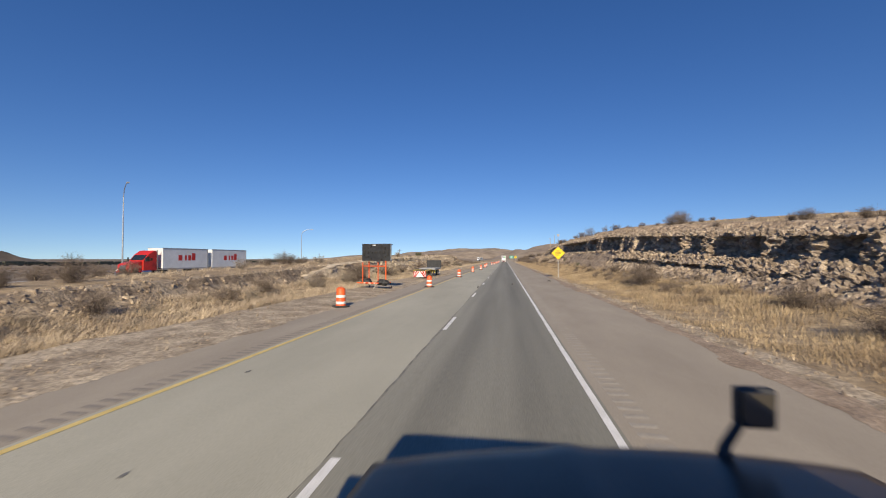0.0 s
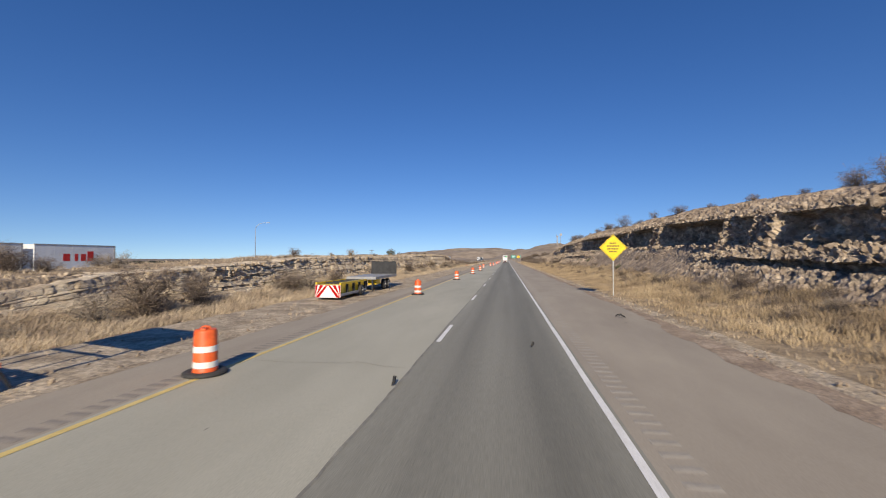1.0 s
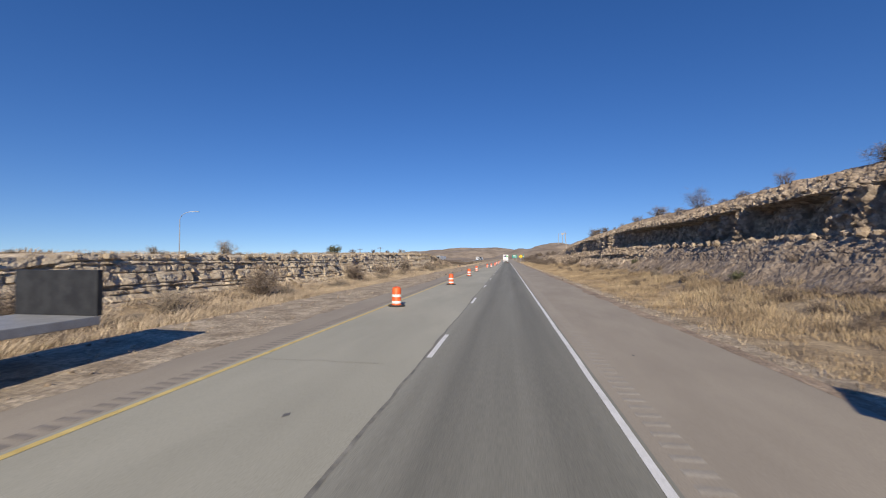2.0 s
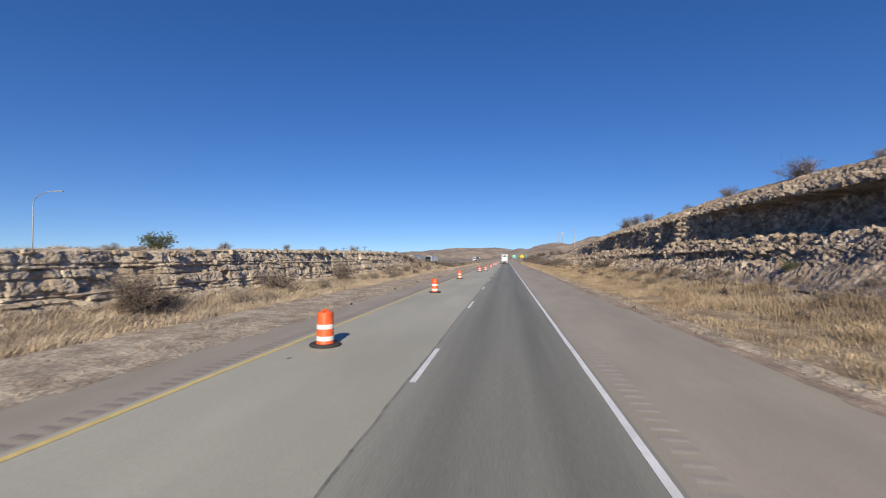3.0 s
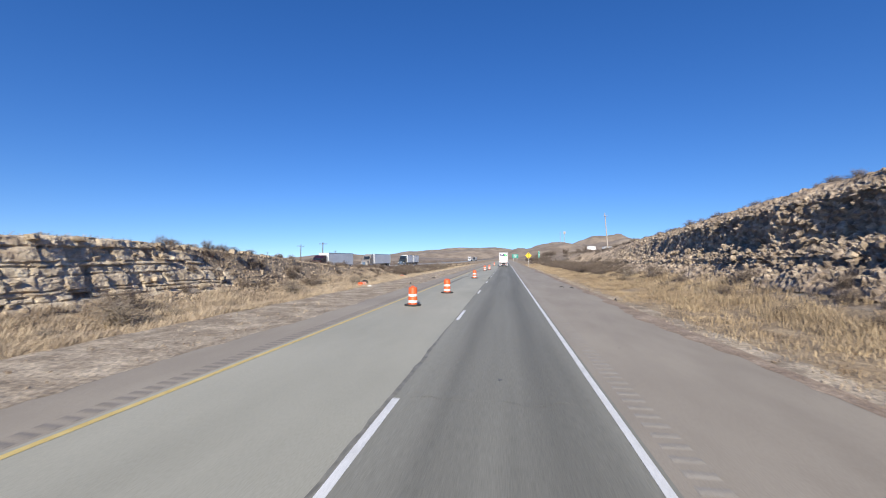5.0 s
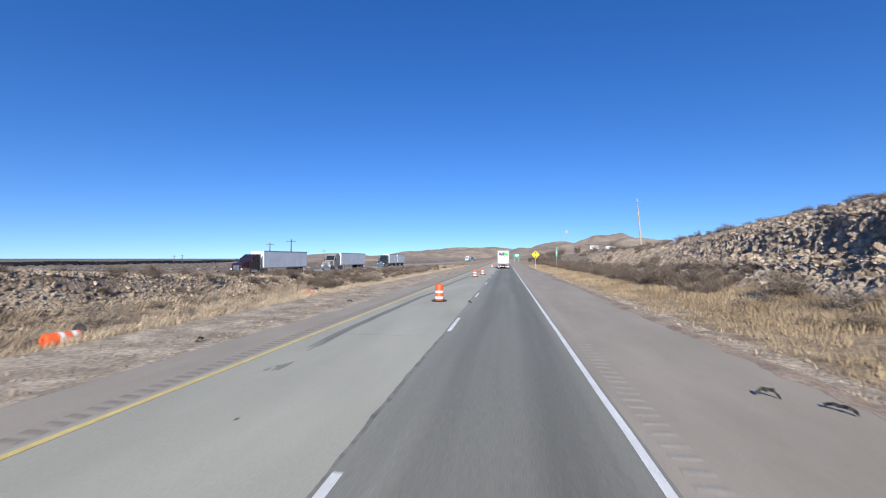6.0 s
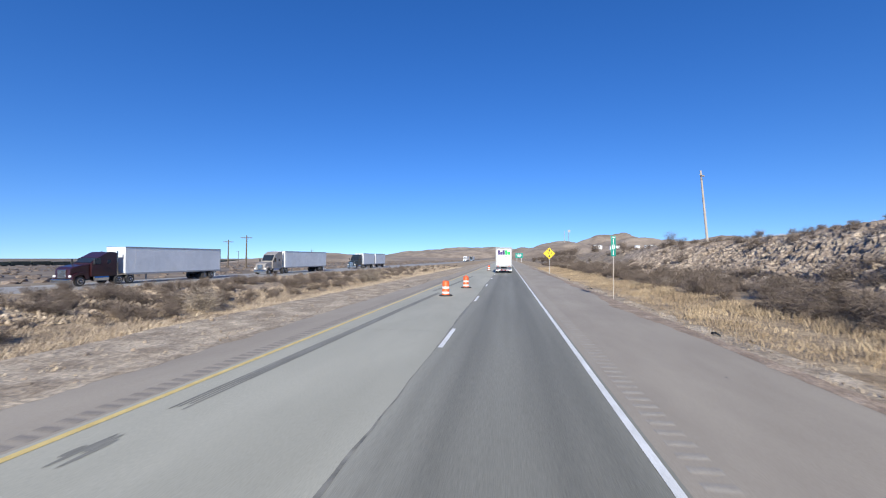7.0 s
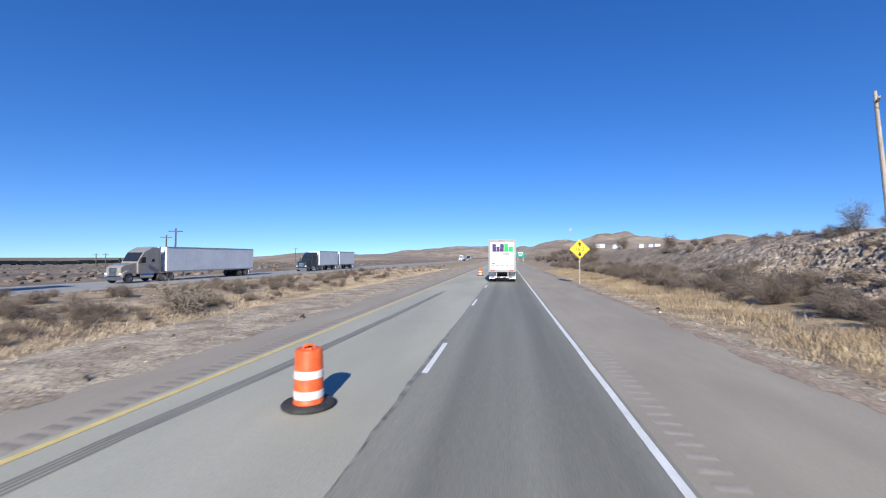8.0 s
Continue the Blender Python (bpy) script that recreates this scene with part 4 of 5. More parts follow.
spots = []
while len(spots) < 23000:
    y = random.uniform(0, 290)
    x = 4.9 + 7.5 * random.random() ** 0.9
    k = (patchy(x, y, 0.3, 2.0) + 0.02) * min(1, (x - 4.6) / 1.6)
    if y > 190 and x > 9.4:
        continue
    if random.random() < k:
        h = random.uniform(0.07, 0.2) + 0.26 * max(0, k - 0.45) + 0.16 * min(1.0, max(0.0, (x - 6.6) / 1.8))
        spots.append((x, y, ground_z(x, y), h, 0.62, 12))
grass("grass_right", "golden dry grass on the verge below the cut", spots, M_GRASS)
spots = []
while len(spots) < 17000:
    y = random.uniform(0, 300)
    x = -13.7 - 5.6 * random.random()
    k = patchy(x, y, 0.3, 6.0) + 0.15
    if y > 192:
        k = (k - 0.1) * 0.8
    if random.random() < k:
        spots.append((x, y, ground_z(x, y), (random.uniform(0.15, 0.4) + 0.35 * max(0, k - 0.5)) * (0.6 if y > 196 else 1), 0.6, 12))
grass("grass_left", "pale straw-coloured dry grass in the median ditch", spots, M_GRASS_G)
spots = []
while len(spots) < 9000:
    r = random.random()
    if r < 0.35:
        x, y = -21.3 - 7 * random.random(), random.uniform(20, 185)
    elif r < 0.6:
        x, y = 15.5 + 9 * random.random(), random.uniform(5, 270)
    elif r < 0.9:
        x, y = -34 + 15 * random.random(), random.uniform(170, 330)
    else:
        x, y = random.choice((random.uniform(-13, -9.9), random.uniform(4.4, 5.5))), random.uniform(0, 260)
    k = patchy(x, y, 0.2, 9.0)
    if random.random() < k:
        spots.append((x, y, ground_z(x, y), random.uniform(0.10, 0.32) * (0.5 if -13.4 < x < 5.6 else 1), 0.3, 7))
grass("grass_bank", "sparse dry grass over the banks", spots, M_GRASS_G)


# ---- bushes ----
def bush_meshes(seed, width, height, twigs, leafy, mat_twig, airy=1.0):
    r = random.Random(seed)
    bm = B()
    tips = []
    for k in range(9):
        a = k * 0.7 + r.uniform(-0.3, 0.3)
        q = r.uniform(0.15, 1.0)
        p = Vector((0, 0, -0.1))
        end = Vector((math.cos(a) * width * 0.5 * q, math.sin(a) * width * 0.5 * q, height * (0.95 - 0.45 * q * q) * r.uniform(0.8, 1.05)))
        prev = p
        for i in range(1, 5):
            u = i / 4
            cur = p.lerp(end, u) + Vector((r.uniform(-1, 1), r.uniform(-1, 1), r.uniform(-0.4, 0.6))) * 0.07 * width * (1 if i < 4 else 0.3)
            rod(bm, prev, cur, 0.022 * (1.15 - u) * width * 0.8 + 0.004, 0.022 * (0.9 - 0.8 * u) * width * 0.8 + 0.003, 4)
            prev = cur
            tips.append((cur, u))
    stems = bpy.data.meshes.new("stems")
    bm.to_mesh(stems)
    bm.free()
    stems.materials.append(M_STEM)
    vs, fs = [], []
    for k in range(twigs):
        c, u = r.choice(tips)
        d = Vector((r.gauss(0, 1), r.gauss(0, 1), r.gauss(0.35, 0.8))).normalized()
        d = (d + Vector((c.x, c.y, 0)).normalized() * 0.5).normalized()
        o = c + Vector((r.gauss(0, 1), r.gauss(0, 1), r.gauss(0, 0.8))) * 0.09 * width * airy
        ln = r.uniform(0.10, 0.26) * width
        side = d.cross(Vector((r.uniform(-1, 1), r.uniform(-1, 1), r.uniform(-1, 1)))).normalized() * r.uniform(0.0025, 0.006) * (1 + 0.4 * width)
        e = o + d * ln
        if e.z < 0.02:
            e.z = 0.02
        if o.z < 0.0:
            o.z = 0.0
        n = len(vs)
        if leafy and r.random() < leafy:
            s2 = side.normalized() * r.uniform(0.02, 0.05) * width * 0.6
            t2 = d * r.uniform(0.03, 0.06) * width
            vs += [e - s2, e + t2 - s2 * 0.2, e + s2, e - t2]
            fs.append((n, n + 1, n + 2, n + 3))
        else:
            f1 = e + side.normalized() * ln * r.uniform(-0.3, 0.3)
            vs += [o - side, o + side, e]
            vs += [o.lerp(e, 0.5) - side * 0.7, o.lerp(e, 0.5) + side * 0.7, f1 + d * ln * 0.1]
            fs += [(n, n + 1, n + 2), (n + 3, n + 4, n + 5)]
    tw = bpy.data.meshes.new("twigs")
    tw.from_pydata([tuple(v) for v in vs], [], fs)
    tw.materials.append(mat_twig)
    return stems, tw


BUSH = {
    "dark": [bush_meshes(k, 1.9, 1.35, 1700, 0.0, M_TWIG) for k in range(4)],
    "pale": [bush_meshes(20 + k, 1.5, 0.95, 1200, 0.0, M_TWIG_P) for k in range(3)],
    "green": [bush_meshes(40 + k, 1.4, 1.1, 1900, 0.92, M_LEAF) for k in range(2)],
    "tree": [bush_meshes(60 + k, 2.2, 2.3, 1300, 0.0, M_TWIG, 1.2) for k in range(2)],
}
TELL = {"dark": "leafless dark brown mesquite bush", "pale": "pale dry rounded desert bush", "green": "small dusty green desert shrub", "tree": "bare twiggy desert tree on the crest"}


def bush(kind, x, y, size=1.0, where="on the bank"):
    e = empty("bush" if kind != "tree" else "small_tree", TELL[kind] + " " + where if kind != "tree" else TELL[kind], "bush" if kind != "tree" else "tree", "roadside bushes")
    stems, tw = random.choice(BUSH[kind])
    for nm, me in (("stem", stems), ("twig_crown", tw)):
        ob = new(nm, me)
        ob.parent = e
    e.matrix_basis = Matrix.LocRotScale((x, y, ground_z(x, y) - 0.03), Euler((0, 0, random.uniform(0, 6.28))), (size * random.uniform(0.85, 1.15), size * random.uniform(0.85, 1.15), size * random.uniform(0.85, 1.1)))
    return e


# crest of the right cut
for kind, y, s, x in (("dark", 49.8, 1.0, 18.0), ("dark", 53.5, 0.8, 18.3), ("tree", 51.6, 0.8, 18.6), ("dark", 77.5, 0.9, 18.0), ("tree", 86, 0.6, 18.2), ("dark", 110.3, 1.15, 18.0), ("tree", 98.7, 1.0, 17.8),
                      ("dark", 141.0, 0.9, 18.0), ("dark", 151.2, 0.8, 17.8), ("dark", 119.5, 0.8, 18), ("dark", 149.8, 1.35, 17.6), ("dark", 145.4, 1.1, 17.8), ("dark", 180, 0.6, 18), ("dark", 185.6, 0.45, 18),
                      ("dark", 199.7, 0.6, 18), ("tree", 205.2, 0.35, 18), ("tree", 239.8, 0.7, 18), ("dark", 238, 0.6, 18.5), ("dark", 241, 0.55, 17.6), ("dark", 63, 0.5, 18), ("dark", 70, 0.5, 18.1),
                      ("dark", 31, 0.6, 18.5), ("dark", 27, 0.5, 19), ("dark", 91, 0.5, 18), ("dark", 104, 0.5, 18), ("dark", 128, 0.55, 18), ("dark", 133, 0.5, 18), ("dark", 160, 0.5, 18), ("dark", 168, 0.5, 18), ("dark", 174, 0.5, 18)):
    bush(kind, x, y, s, "on the crest of the rock cut")
for y in np.arange(8, 250, 8.5):
    bush(random.choice(("dark", "dark", "pale")), 19 + random.uniform(-0.8, 7), y + random.uniform(-2, 2), random.uniform(0.25, 0.5), "on the crest of the rock cut")
# foot of the right cut
for kind, x, y, s in (("dark", 10.6, 19.3, 0.8), ("dark", 9.0, 13, 0.8), ("dark", 9.3, 34.5, 1.3), ("dark", 10.2, 37, 1.2), ("dark", 11.4, 51.4, 0.8), ("pale", 10.5, 44, 0.7), ("pale", 11, 64, 0.6), ("green", 12.0, 79.9, 0.6), ("green", 12.9, 103.0, 0.6),
                      ("pale", 11.5, 92, 0.6), ("dark", 12, 118, 0.5), ("pale", 11.8, 112, 0.6), ("green", 12.0, 144.0, 0.6), ("dark", 11.6, 141.2, 1.1), ("dark", 12.3, 138.8, 0.9), ("dark", 11.2, 128, 0.5), ("dark", 11.3, 171, 0.8), ("pale", 10.7, 176, 1.1), ("dark", 11.5, 181, 1.0), ("dark", 12.0, 151, 0.6), ("dark", 12, 158, 0.6)):
    bush(kind, x, y, s, "at the foot of the rock cut")
for k in range(78):
    y = 184 + 105 * (k + random.random()) / 78
    x = 9.6 + 5.2 * random.random() ** 1.4
    bush(random.choice(("dark", "dark", "dark", "pale")), x, y, random.uniform(0.65, 1.1) * (0.6 if x > 12.6 else 1), "in the roadside thicket")
for k in range(24):
    y = 285 + 150 * k / 24 + random.uniform(-2, 2)
    bush("dark", 10 + 14 * random.random(), y, random.uniform(1.1, 1.9), "in the roadside thicket")
# left ditch and bank
for kind, x, y, s in (("dark", -17.6, 42.8, 1.0), ("pale", -17.6, 40.6, 0.8), ("dark", -17.8, 78.2, 0.9), ("dark", -18.3, 96.8, 0.6), ("dark", -17.9, 95.2, 0.9), ("dark", -18.2, 107.0, 0.8), ("dark", -17.4, 134.8, 0.9), ("pale", -17.2, 137, 0.8), ("pale", -15.6, 129.4, 1.0),
                      ("dark", -18.4, 148, 0.6), ("dark", -18.5, 120, 0.9), ("dark", -18.2, 56.0, 0.8), ("pale", -17.8, 58.1, 1.1), ("dark", -18.0, 46.6, 0.8), ("pale", -17.7, 33.4, 1.2), ("dark", -18.2, 35.5, 0.9), ("dark", -18.3, 27, 1.0), ("pale", -17.4, 24.3, 0.9), ("dark", -17.5, 22, 0.8),
                      ("pale", -16.8, 204.4, 0.8), ("dark", -18.5, 217.0, 0.55), ("pale", -16.9, 230.0, 1.1), ("dark", -17, 192.5, 0.6), ("pale", -16.3, 78.6, 0.6), ("pale", -16.8, 112, 0.8), ("pale", -16.6, 88, 0.6), ("pale", -17.0, 160, 0.7), ("pale", -16.6, 172, 0.7), ("dark", -18, 165, 0.6),
                      ("pale", -16.5, 100.5, 0.7), ("pale", -17.1, 126, 0.8), ("pale", -16.6, 146, 0.8), ("pale", -17.1, 70, 0.8), ("dark", -17.8, 64, 0.8), ("dark", -17.8, 10, 0.9), ("dark", -18.5, 15, 0.9)):
    bush(kind, x, y, s * (1.5 if y > 38 else 0.9), "in the median ditch")
for kind, y, s in (("green", 101.8, 1.0), ("pale", 81.6, 1.0), ("pale", 135.1, 0.9), ("dark", 92, 0.4), ("dark", 108, 0.4), ("dark", 117, 0.45), ("dark", 125, 0.4), ("dark", 66, 0.7), ("pale", 75, 0.5)):
    bush(kind, -23, y, s, "on top of the median bank")
for k in range(52):
    y = 176 + 150 * random.random()
    x = -18 - 17 * random.random()
    bush(random.choice(("dark", "pale", "pale")), x, y, random.uniform(0.25, 0.55), "in the scrubby median")
for k in range(30):
    y = 5 + 45 * random.random()
    x = -22 - 22 * random.random()
    bush(random.choice(("dark", "dark", "pale")), x, y, random.uniform(0.5, 1.0), "in the scrubby median")
# brush too dense to count
def brush(name, label, spots, kinds):
    vs, fs, n = [], [], 0
    src = [(np.array([v.co[:] for v in tw.vertices]), [tuple(p.vertices) for p in tw.polygons]) for kd in kinds for st, tw in BUSH[kd]]
    for x, y, s in spots:
        sv, sf = random.choice(src)
        a = random.uniform(0, 6.28)
        ca, sa = math.cos(a) * s, math.sin(a) * s
        vs.append(np.stack([x + sv[:, 0] * ca - sv[:, 1] * sa, y + sv[:, 0] * sa + sv[:, 1] * ca, ground_z(x, y) - 0.05 + sv[:, 2] * s * random.uniform(0.7, 1.1)], 1))
        fs += [tuple(i + n for i in f) for f in sf]
        n += len(sv)
    ob = raw(name, np.concatenate(vs).tolist(), fs, [M_TWIG if "dark" in kinds else M_TWIG_P])
    return tagged(ob, label, "brush", kind="stuff")


brush("brush_right", "dense leafless brown brush below the bank", [(9.2 + 4.4 * random.random() ** 1.3, 186 + 134 * random.random(), random.uniform(0.4, 0.8)) for k in range(270)], ("dark",))
brush("brush_crest", "low bare brush along the top of the bank", [(16.2 + 3.4 * random.random(), 150 + 120 * random.random(), random.uniform(0.22, 0.5)) for k in range(130)], ("dark",))
brush("brush_median", "low brown brush over the median", [(-15.0 - 19 * random.random(), 178 + 140 * random.random(), random.uniform(0.18, 0.38)) for k in range(300)], ("dark",))
brush("brush_strip", "continuous strip of dark brown leafless brush in the median", [(-16.8 - 6.5 * random.random() ** 1.2, 192 + 75 * random.random() ** 1.9, random.uniform(0.28, 0.55)) for k in range(260)], ("dark",))
brush("brush_rubble", "brown weeds between the broken stones of the bank", [(-18.6 - 4 * random.random(), 152 + 48 * random.random(), random.uniform(0.25, 0.5)) for k in range(90)], ("dark",))
brush("brush_ditch", "pale dry weeds in the ditch", [(-15.6 - 3 * random.random(), 4 + 190 * random.random(), random.uniform(0.3, 0.6)) for k in range(150)], ("pale",))
brush("brush_foot", "low brown weeds at the foot of the cut", [(8.6 + 4.0 * random.random(), 6 + 182 * random.random(), random.uniform(0.22, 0.5)) for k in range(170)], ("dark",))
brush("brush_slope", "small brown scrub scattered over the cut slope", [(random.choice((12.2 + 1.5 * random.random(), 15.7 + 4.5 * random.random())), 8 + 240 * random.random(), random.uniform(0.18, 0.42)) for k in range(230)], ("dark",))
brush("brush_bank_top", "dry weeds along the top of the median bank", [(-20.6 - 2.5 * random.random(), 40 + 140 * random.random(), random.uniform(0.15, 0.36)) for k in range(110)], ("pale",))
# scrub on the plain
items = []
for k in range(5000):
    y = random.uniform(20, 900)
    x = opposite_x(y) - 9 - random.random() ** 1.5 * 260
    s = random.uniform(0.4, 1.3)
    items.append((random.choice(CHIPS), srt((x, y, ground_z(x, y) + 0.1 * s), (s * 1.4, s * 1.4, s * 0.7), (0, 0, random.uniform(0, 6)))))
pile("scrub", "low dark scrub dotted over the desert plain", "scrub", items, M_TWIG)


# ---- trucks ----
def wheel(parent, x, y, z, r=0.5, w=0.30, rim=M_CHROME):
    s = 1 if x > 0 else -1
    t = lathe(B(), [(r * 0.62, -w / 2), (r * 0.93, -w / 2), (r, -w / 2 + 0.05), (r, w / 2 - 0.05), (r * 0.93, w / 2), (r * 0.62, w / 2)], 24)
    m = pose(x, y, z, 0, 90 * s, 0)
    bmesh.ops.transform(t, matrix=m, verts=t.verts[:])
    wh = part("wheel", t, M_RUBBER, parent, "black truck tyre")
    t = lathe(B(), [(r * 0.60, w / 2 - 0.06), (r * 0.60, w / 2 + 0.006), (r * 0.5, w / 2 + 0.008), (r * 0.45, w / 2 - 0.03), (r * 0.2, w / 2 - 0.02), (r * 0.18, w / 2 + 0.05), (r * 0.1, w / 2 + 0.06)], 20)
    bmesh.ops.transform(t, matrix=m, verts=t.verts[:])
    part("rim", t, rim, wh, "bright wheel rim")


def semi_trailer_parts(e, y0, length, side, frame_mat=M_GREY, axles=2):
    part("trailer_body", box(B(), -1.27, 1.27, y0 + 0.03, y0 + length, 1.18, 4.06, 0.03), side, e)
    for z0, z1 in ((1.02, 1.2), (4.0, 4.12)):
        for s in (1, -1):
            x = s * 1.275
            part("side_rail", box(B(), x - 0.03, x + 0.03, y0 + 0.02, y0 + length + 0.01, z0, z1, 0.01), frame_mat, e)
    k = y0 + 1.2
    while k < y0 + length:
        for s in (1, -1):
            part("panel_seam", box(B(), s * 1.272 - 0.005, s * 1.272 + 0.005, k - 0.02, k + 0.02, 1.2, 4.0), side, e)
        k += 1.22 * (2 if length > 12 else 1.5)
    for s in (1, -1):
        part("rear_post", box(B(), s * 1.21 - 0.085, s * 1.21 + 0.085, y0 - 0.03, y0 + 0.12, 1.0, 4.1, 0.012), frame_mat, e)
    part("rear_header", box(B(), -1.12, 1.12, y0 - 0.03, y0 + 0.12, 3.86, 4.1, 0.01), frame_mat, e)
    part("rear_sill", box(B(), -1.12, 1.12, y0 - 0.035, y0 + 0.14, 1.0, 1.24, 0.01), frame_mat, e)
    d = part("rear_door", box(B(), -1.12, 1.12, y0 + 0.0, y0 + 0.06, 1.24, 3.86, 0.008), side, e, "white roll-up rear door")
    for zz in (1.75, 2.28, 2.8, 3.32):
        part("door_joint", box(B(), -1.11, 1.11, y0 - 0.004, y0 + 0.002, zz - 0.008, zz + 0.008), frame_mat, d)
    part("latch", box(B(), -0.12, 0.14, y0 - 0.05, y0 - 0.001, 1.36, 1.46, 0.01), M_STEEL, d, "steel door latch")
    for k in range(5):
        part("reflective_tape", box(B(), -1.02 + k * 0.46, -0.80 + k * 0.46, y0 - 0.006, y0 - 0.0005, 1.60, 1.66), M_REDLENS, d, "red reflective tape")
    for s in (1, -1):
        for q in (0.78, 0.98):
            t = lathe(B(), [(0.065, 0), (0.065, 0.02), (0.04, 0.03)], 14)
            bmesh.ops.transform(t, matrix=pose(s * q, y0 - 0.034, 1.12, 90, 0, 0), verts=t.verts[:])
            part("tail_light", t, M_REDLENS, e, "round red tail light")
        part("guard_upright", box(B(), s * 0.55 - 0.06, s * 0.55 + 0.06, y0 + 0.02, y0 + 0.16, 0.52, 1.0, 0.01), frame_mat, e)
        part("mudflap", box(B(), s * 0.98 - 0.3, s * 0.98 + 0.3, y0 + 1.02, y0 + 1.03, 0.30, 1.0), M_WHITEP, e)
    for q in (-0.2, 0, 0.2):
        part("marker_light", box(B(), q - 0.05, q + 0.05, y0 - 0.05, y0 - 0.028, 3.99, 4.03, 0.008), M_REDLENS, e)
    gb = part("underride_guard", box(B(), -1.2, 1.2, y0 + 0.0, y0 + 0.1, 0.44, 0.55, 0.01), M_WHITEP, e, "red and white striped underride bar")
    for k in range(4):
        part("red_stripe", box(B(), -1.05 + k * 0.56, -0.77 + k * 0.56, y0 - 0.004, y0 + 0.0, 0.455, 0.535), M_REDLENS, gb)
    for k in range(axles):
        for s in (1, -1):
            wheel(e, s * 1.1, y0 + 1.75 + 1.25 * k, 0.5)
            wheel(e, s * 0.78, y0 + 1.75 + 1.25 * k, 0.5)
        part("axle", rod(B(), (-1.0, y0 + 1.75 + 1.25 * k, 0.5), (1.0, y0 + 1.75 + 1.25 * k, 0.5), 0.07), M_BLACK, e)
    part("suspension", box(B(), -0.5, 0.5, y0 + 1.0, y0 + 1.75 + 1.25 * axles, 0.72, 1.0, 0.02), M_BLACK, e)
    for s in (1, -1):
        part("landing_leg", box(B(), s * 0.9 - 0.06, s * 0.9 + 0.06, y0 + length - 3.0, y0 + length - 2.85, 0.35, 1.05, 0.01), M_GREY, e)


def tractor_parts(e, yb, paint, sleeper=1.9, roof=3.75):
    """A bonneted tractor whose back wall is at yb and which faces +y."""
    f = yb + sleeper + 1.5
    prof = [(yb, 0.95), (yb, roof - 0.12), (yb + 0.25, roof), (yb + sleeper * 0.75, roof), (f - 0.75, roof - 0.55), (f, 2.3), (f, 0.95)]
    part("cab", extrude_profile(B(), prof, -1.15, 1.15, 0.06), paint, e)
    part("hood", extrude_profile(B(), [(f - 0.02, 0.85), (f - 0.02, 2.24), (f + 0.6, 2.16), (f + 1.5, 1.98), (f + 1.85, 1.75), (f + 1.92, 0.8), (f + 1.4, 0.95)], -0.95, 0.95, 0.09), paint, e)
    for s in (1, -1):
        part("fender", extrude_profile(B(), [(f + 0.25, 0.75), (f + 0.35, 1.2), (f + 0.75, 1.42), (f + 1.3, 1.38), (f + 1.8, 1.1), (f + 1.88, 0.6), (f + 1.72, 0.6), (f + 1.5, 1.05), (f + 1.1, 1.16), (f + 0.75, 1.1), (f + 0.55, 0.75)], s * 0.9, s * 1.22, 0.02), paint, e)
        part("side_window", extrude_profile(B(), [(f - 0.95, 2.2), (f - 0.95, 2.85), (f - 0.5, 2.85), (f - 0.12, 2.2)], s * 1.145, s * 1.157), M_GLASS, e)
        part("sleeper_window", box(B(), s * 1.15 - 0.006, s * 1.15 + 0.006, yb + 0.7, yb + 1.05, 2.3, 2.65, 0.003), M_GLASS, e)
        part("fuel_tank", rod(B(), (s * 0.92, yb + 0.9, 0.75), (s * 0.92, yb + 2.4, 0.75), 0.3, seg=18), M_CHROME, e, "polished round fuel tank")
        part("step", box(B(), s * 1.0 - 0.18, s * 1.0 + 0.18, f - 1.0, f - 0.2, 0.55, 0.9, 0.02), M_CHROME, e)
        m = part("mirror", box(B(), s * 1.42 - 0.1, s * 1.42 + 0.1, f - 0.12, f - 0.02, 2.2, 2.75, 0.03), M_BLACK, e)
        part("mirror_arm", rod(B(), (s * 1.15, f - 0.15, 2.3), (s * 1.42, f - 0.08, 2.45), 0.02, seg=6), M_BLACK, m)
        part("exhaust_stack", rod(B(), (s * 1.05, yb - 0.12, 0.9), (s * 1.05, yb - 0.12, roof + 0.1), 0.075, seg=12), M_CHROME, e)
        part("headlight", box(B(), s * 0.95 - 0.16, s * 0.95 + 0.16, f + 1.86, f + 1.93, 0.95, 1.15, 0.03), M_REFLECT, e)
        wheel(e, s * 1.05, f + 1.1, 0.5)
        for q in (-1.5, -0.2):
            wheel(e, s * 1.08, yb + q, 0.5)
    part("windshield", extrude_profile(B(), [(f - 0.68, roof - 0.62), (f - 0.66, roof - 0.61), (f + 0.005, 2.38), (f - 0.015, 2.37)], -1.0, 1.0), M_GLASS, e)
    part("grille", box(B(), -0.5, 0.5, f + 1.88, f + 1.97, 0.85, 1.7, 0.03), M_CHROME, e)
    part("bumper", box(B(), -1.2, 1.2, f + 1.8, f + 2.05, 0.35, 0.75, 0.05), M_CHROME, e)
    part("chassis_rail", box(B(), -0.42, 0.42, yb - 2.3, f + 1.6, 0.62, 0.95, 0.02), M_BLACK, e)


def semi(label, paint, side, trailers=(16.15,), sleeper=1.9, roof=3.75, frame_mat=M_GREY):
    e = empty("semi_truck", label, "truck", "trucks on the highway")
    y = 0.0
    for k, ln in enumerate(trailers):
        semi_trailer_parts(e, y, ln, side, frame_mat, 2 if ln > 12 else 1)
        y += ln + 1.0
    tractor_parts(e, y - 0.15, paint, sleeper, roof)
    return e


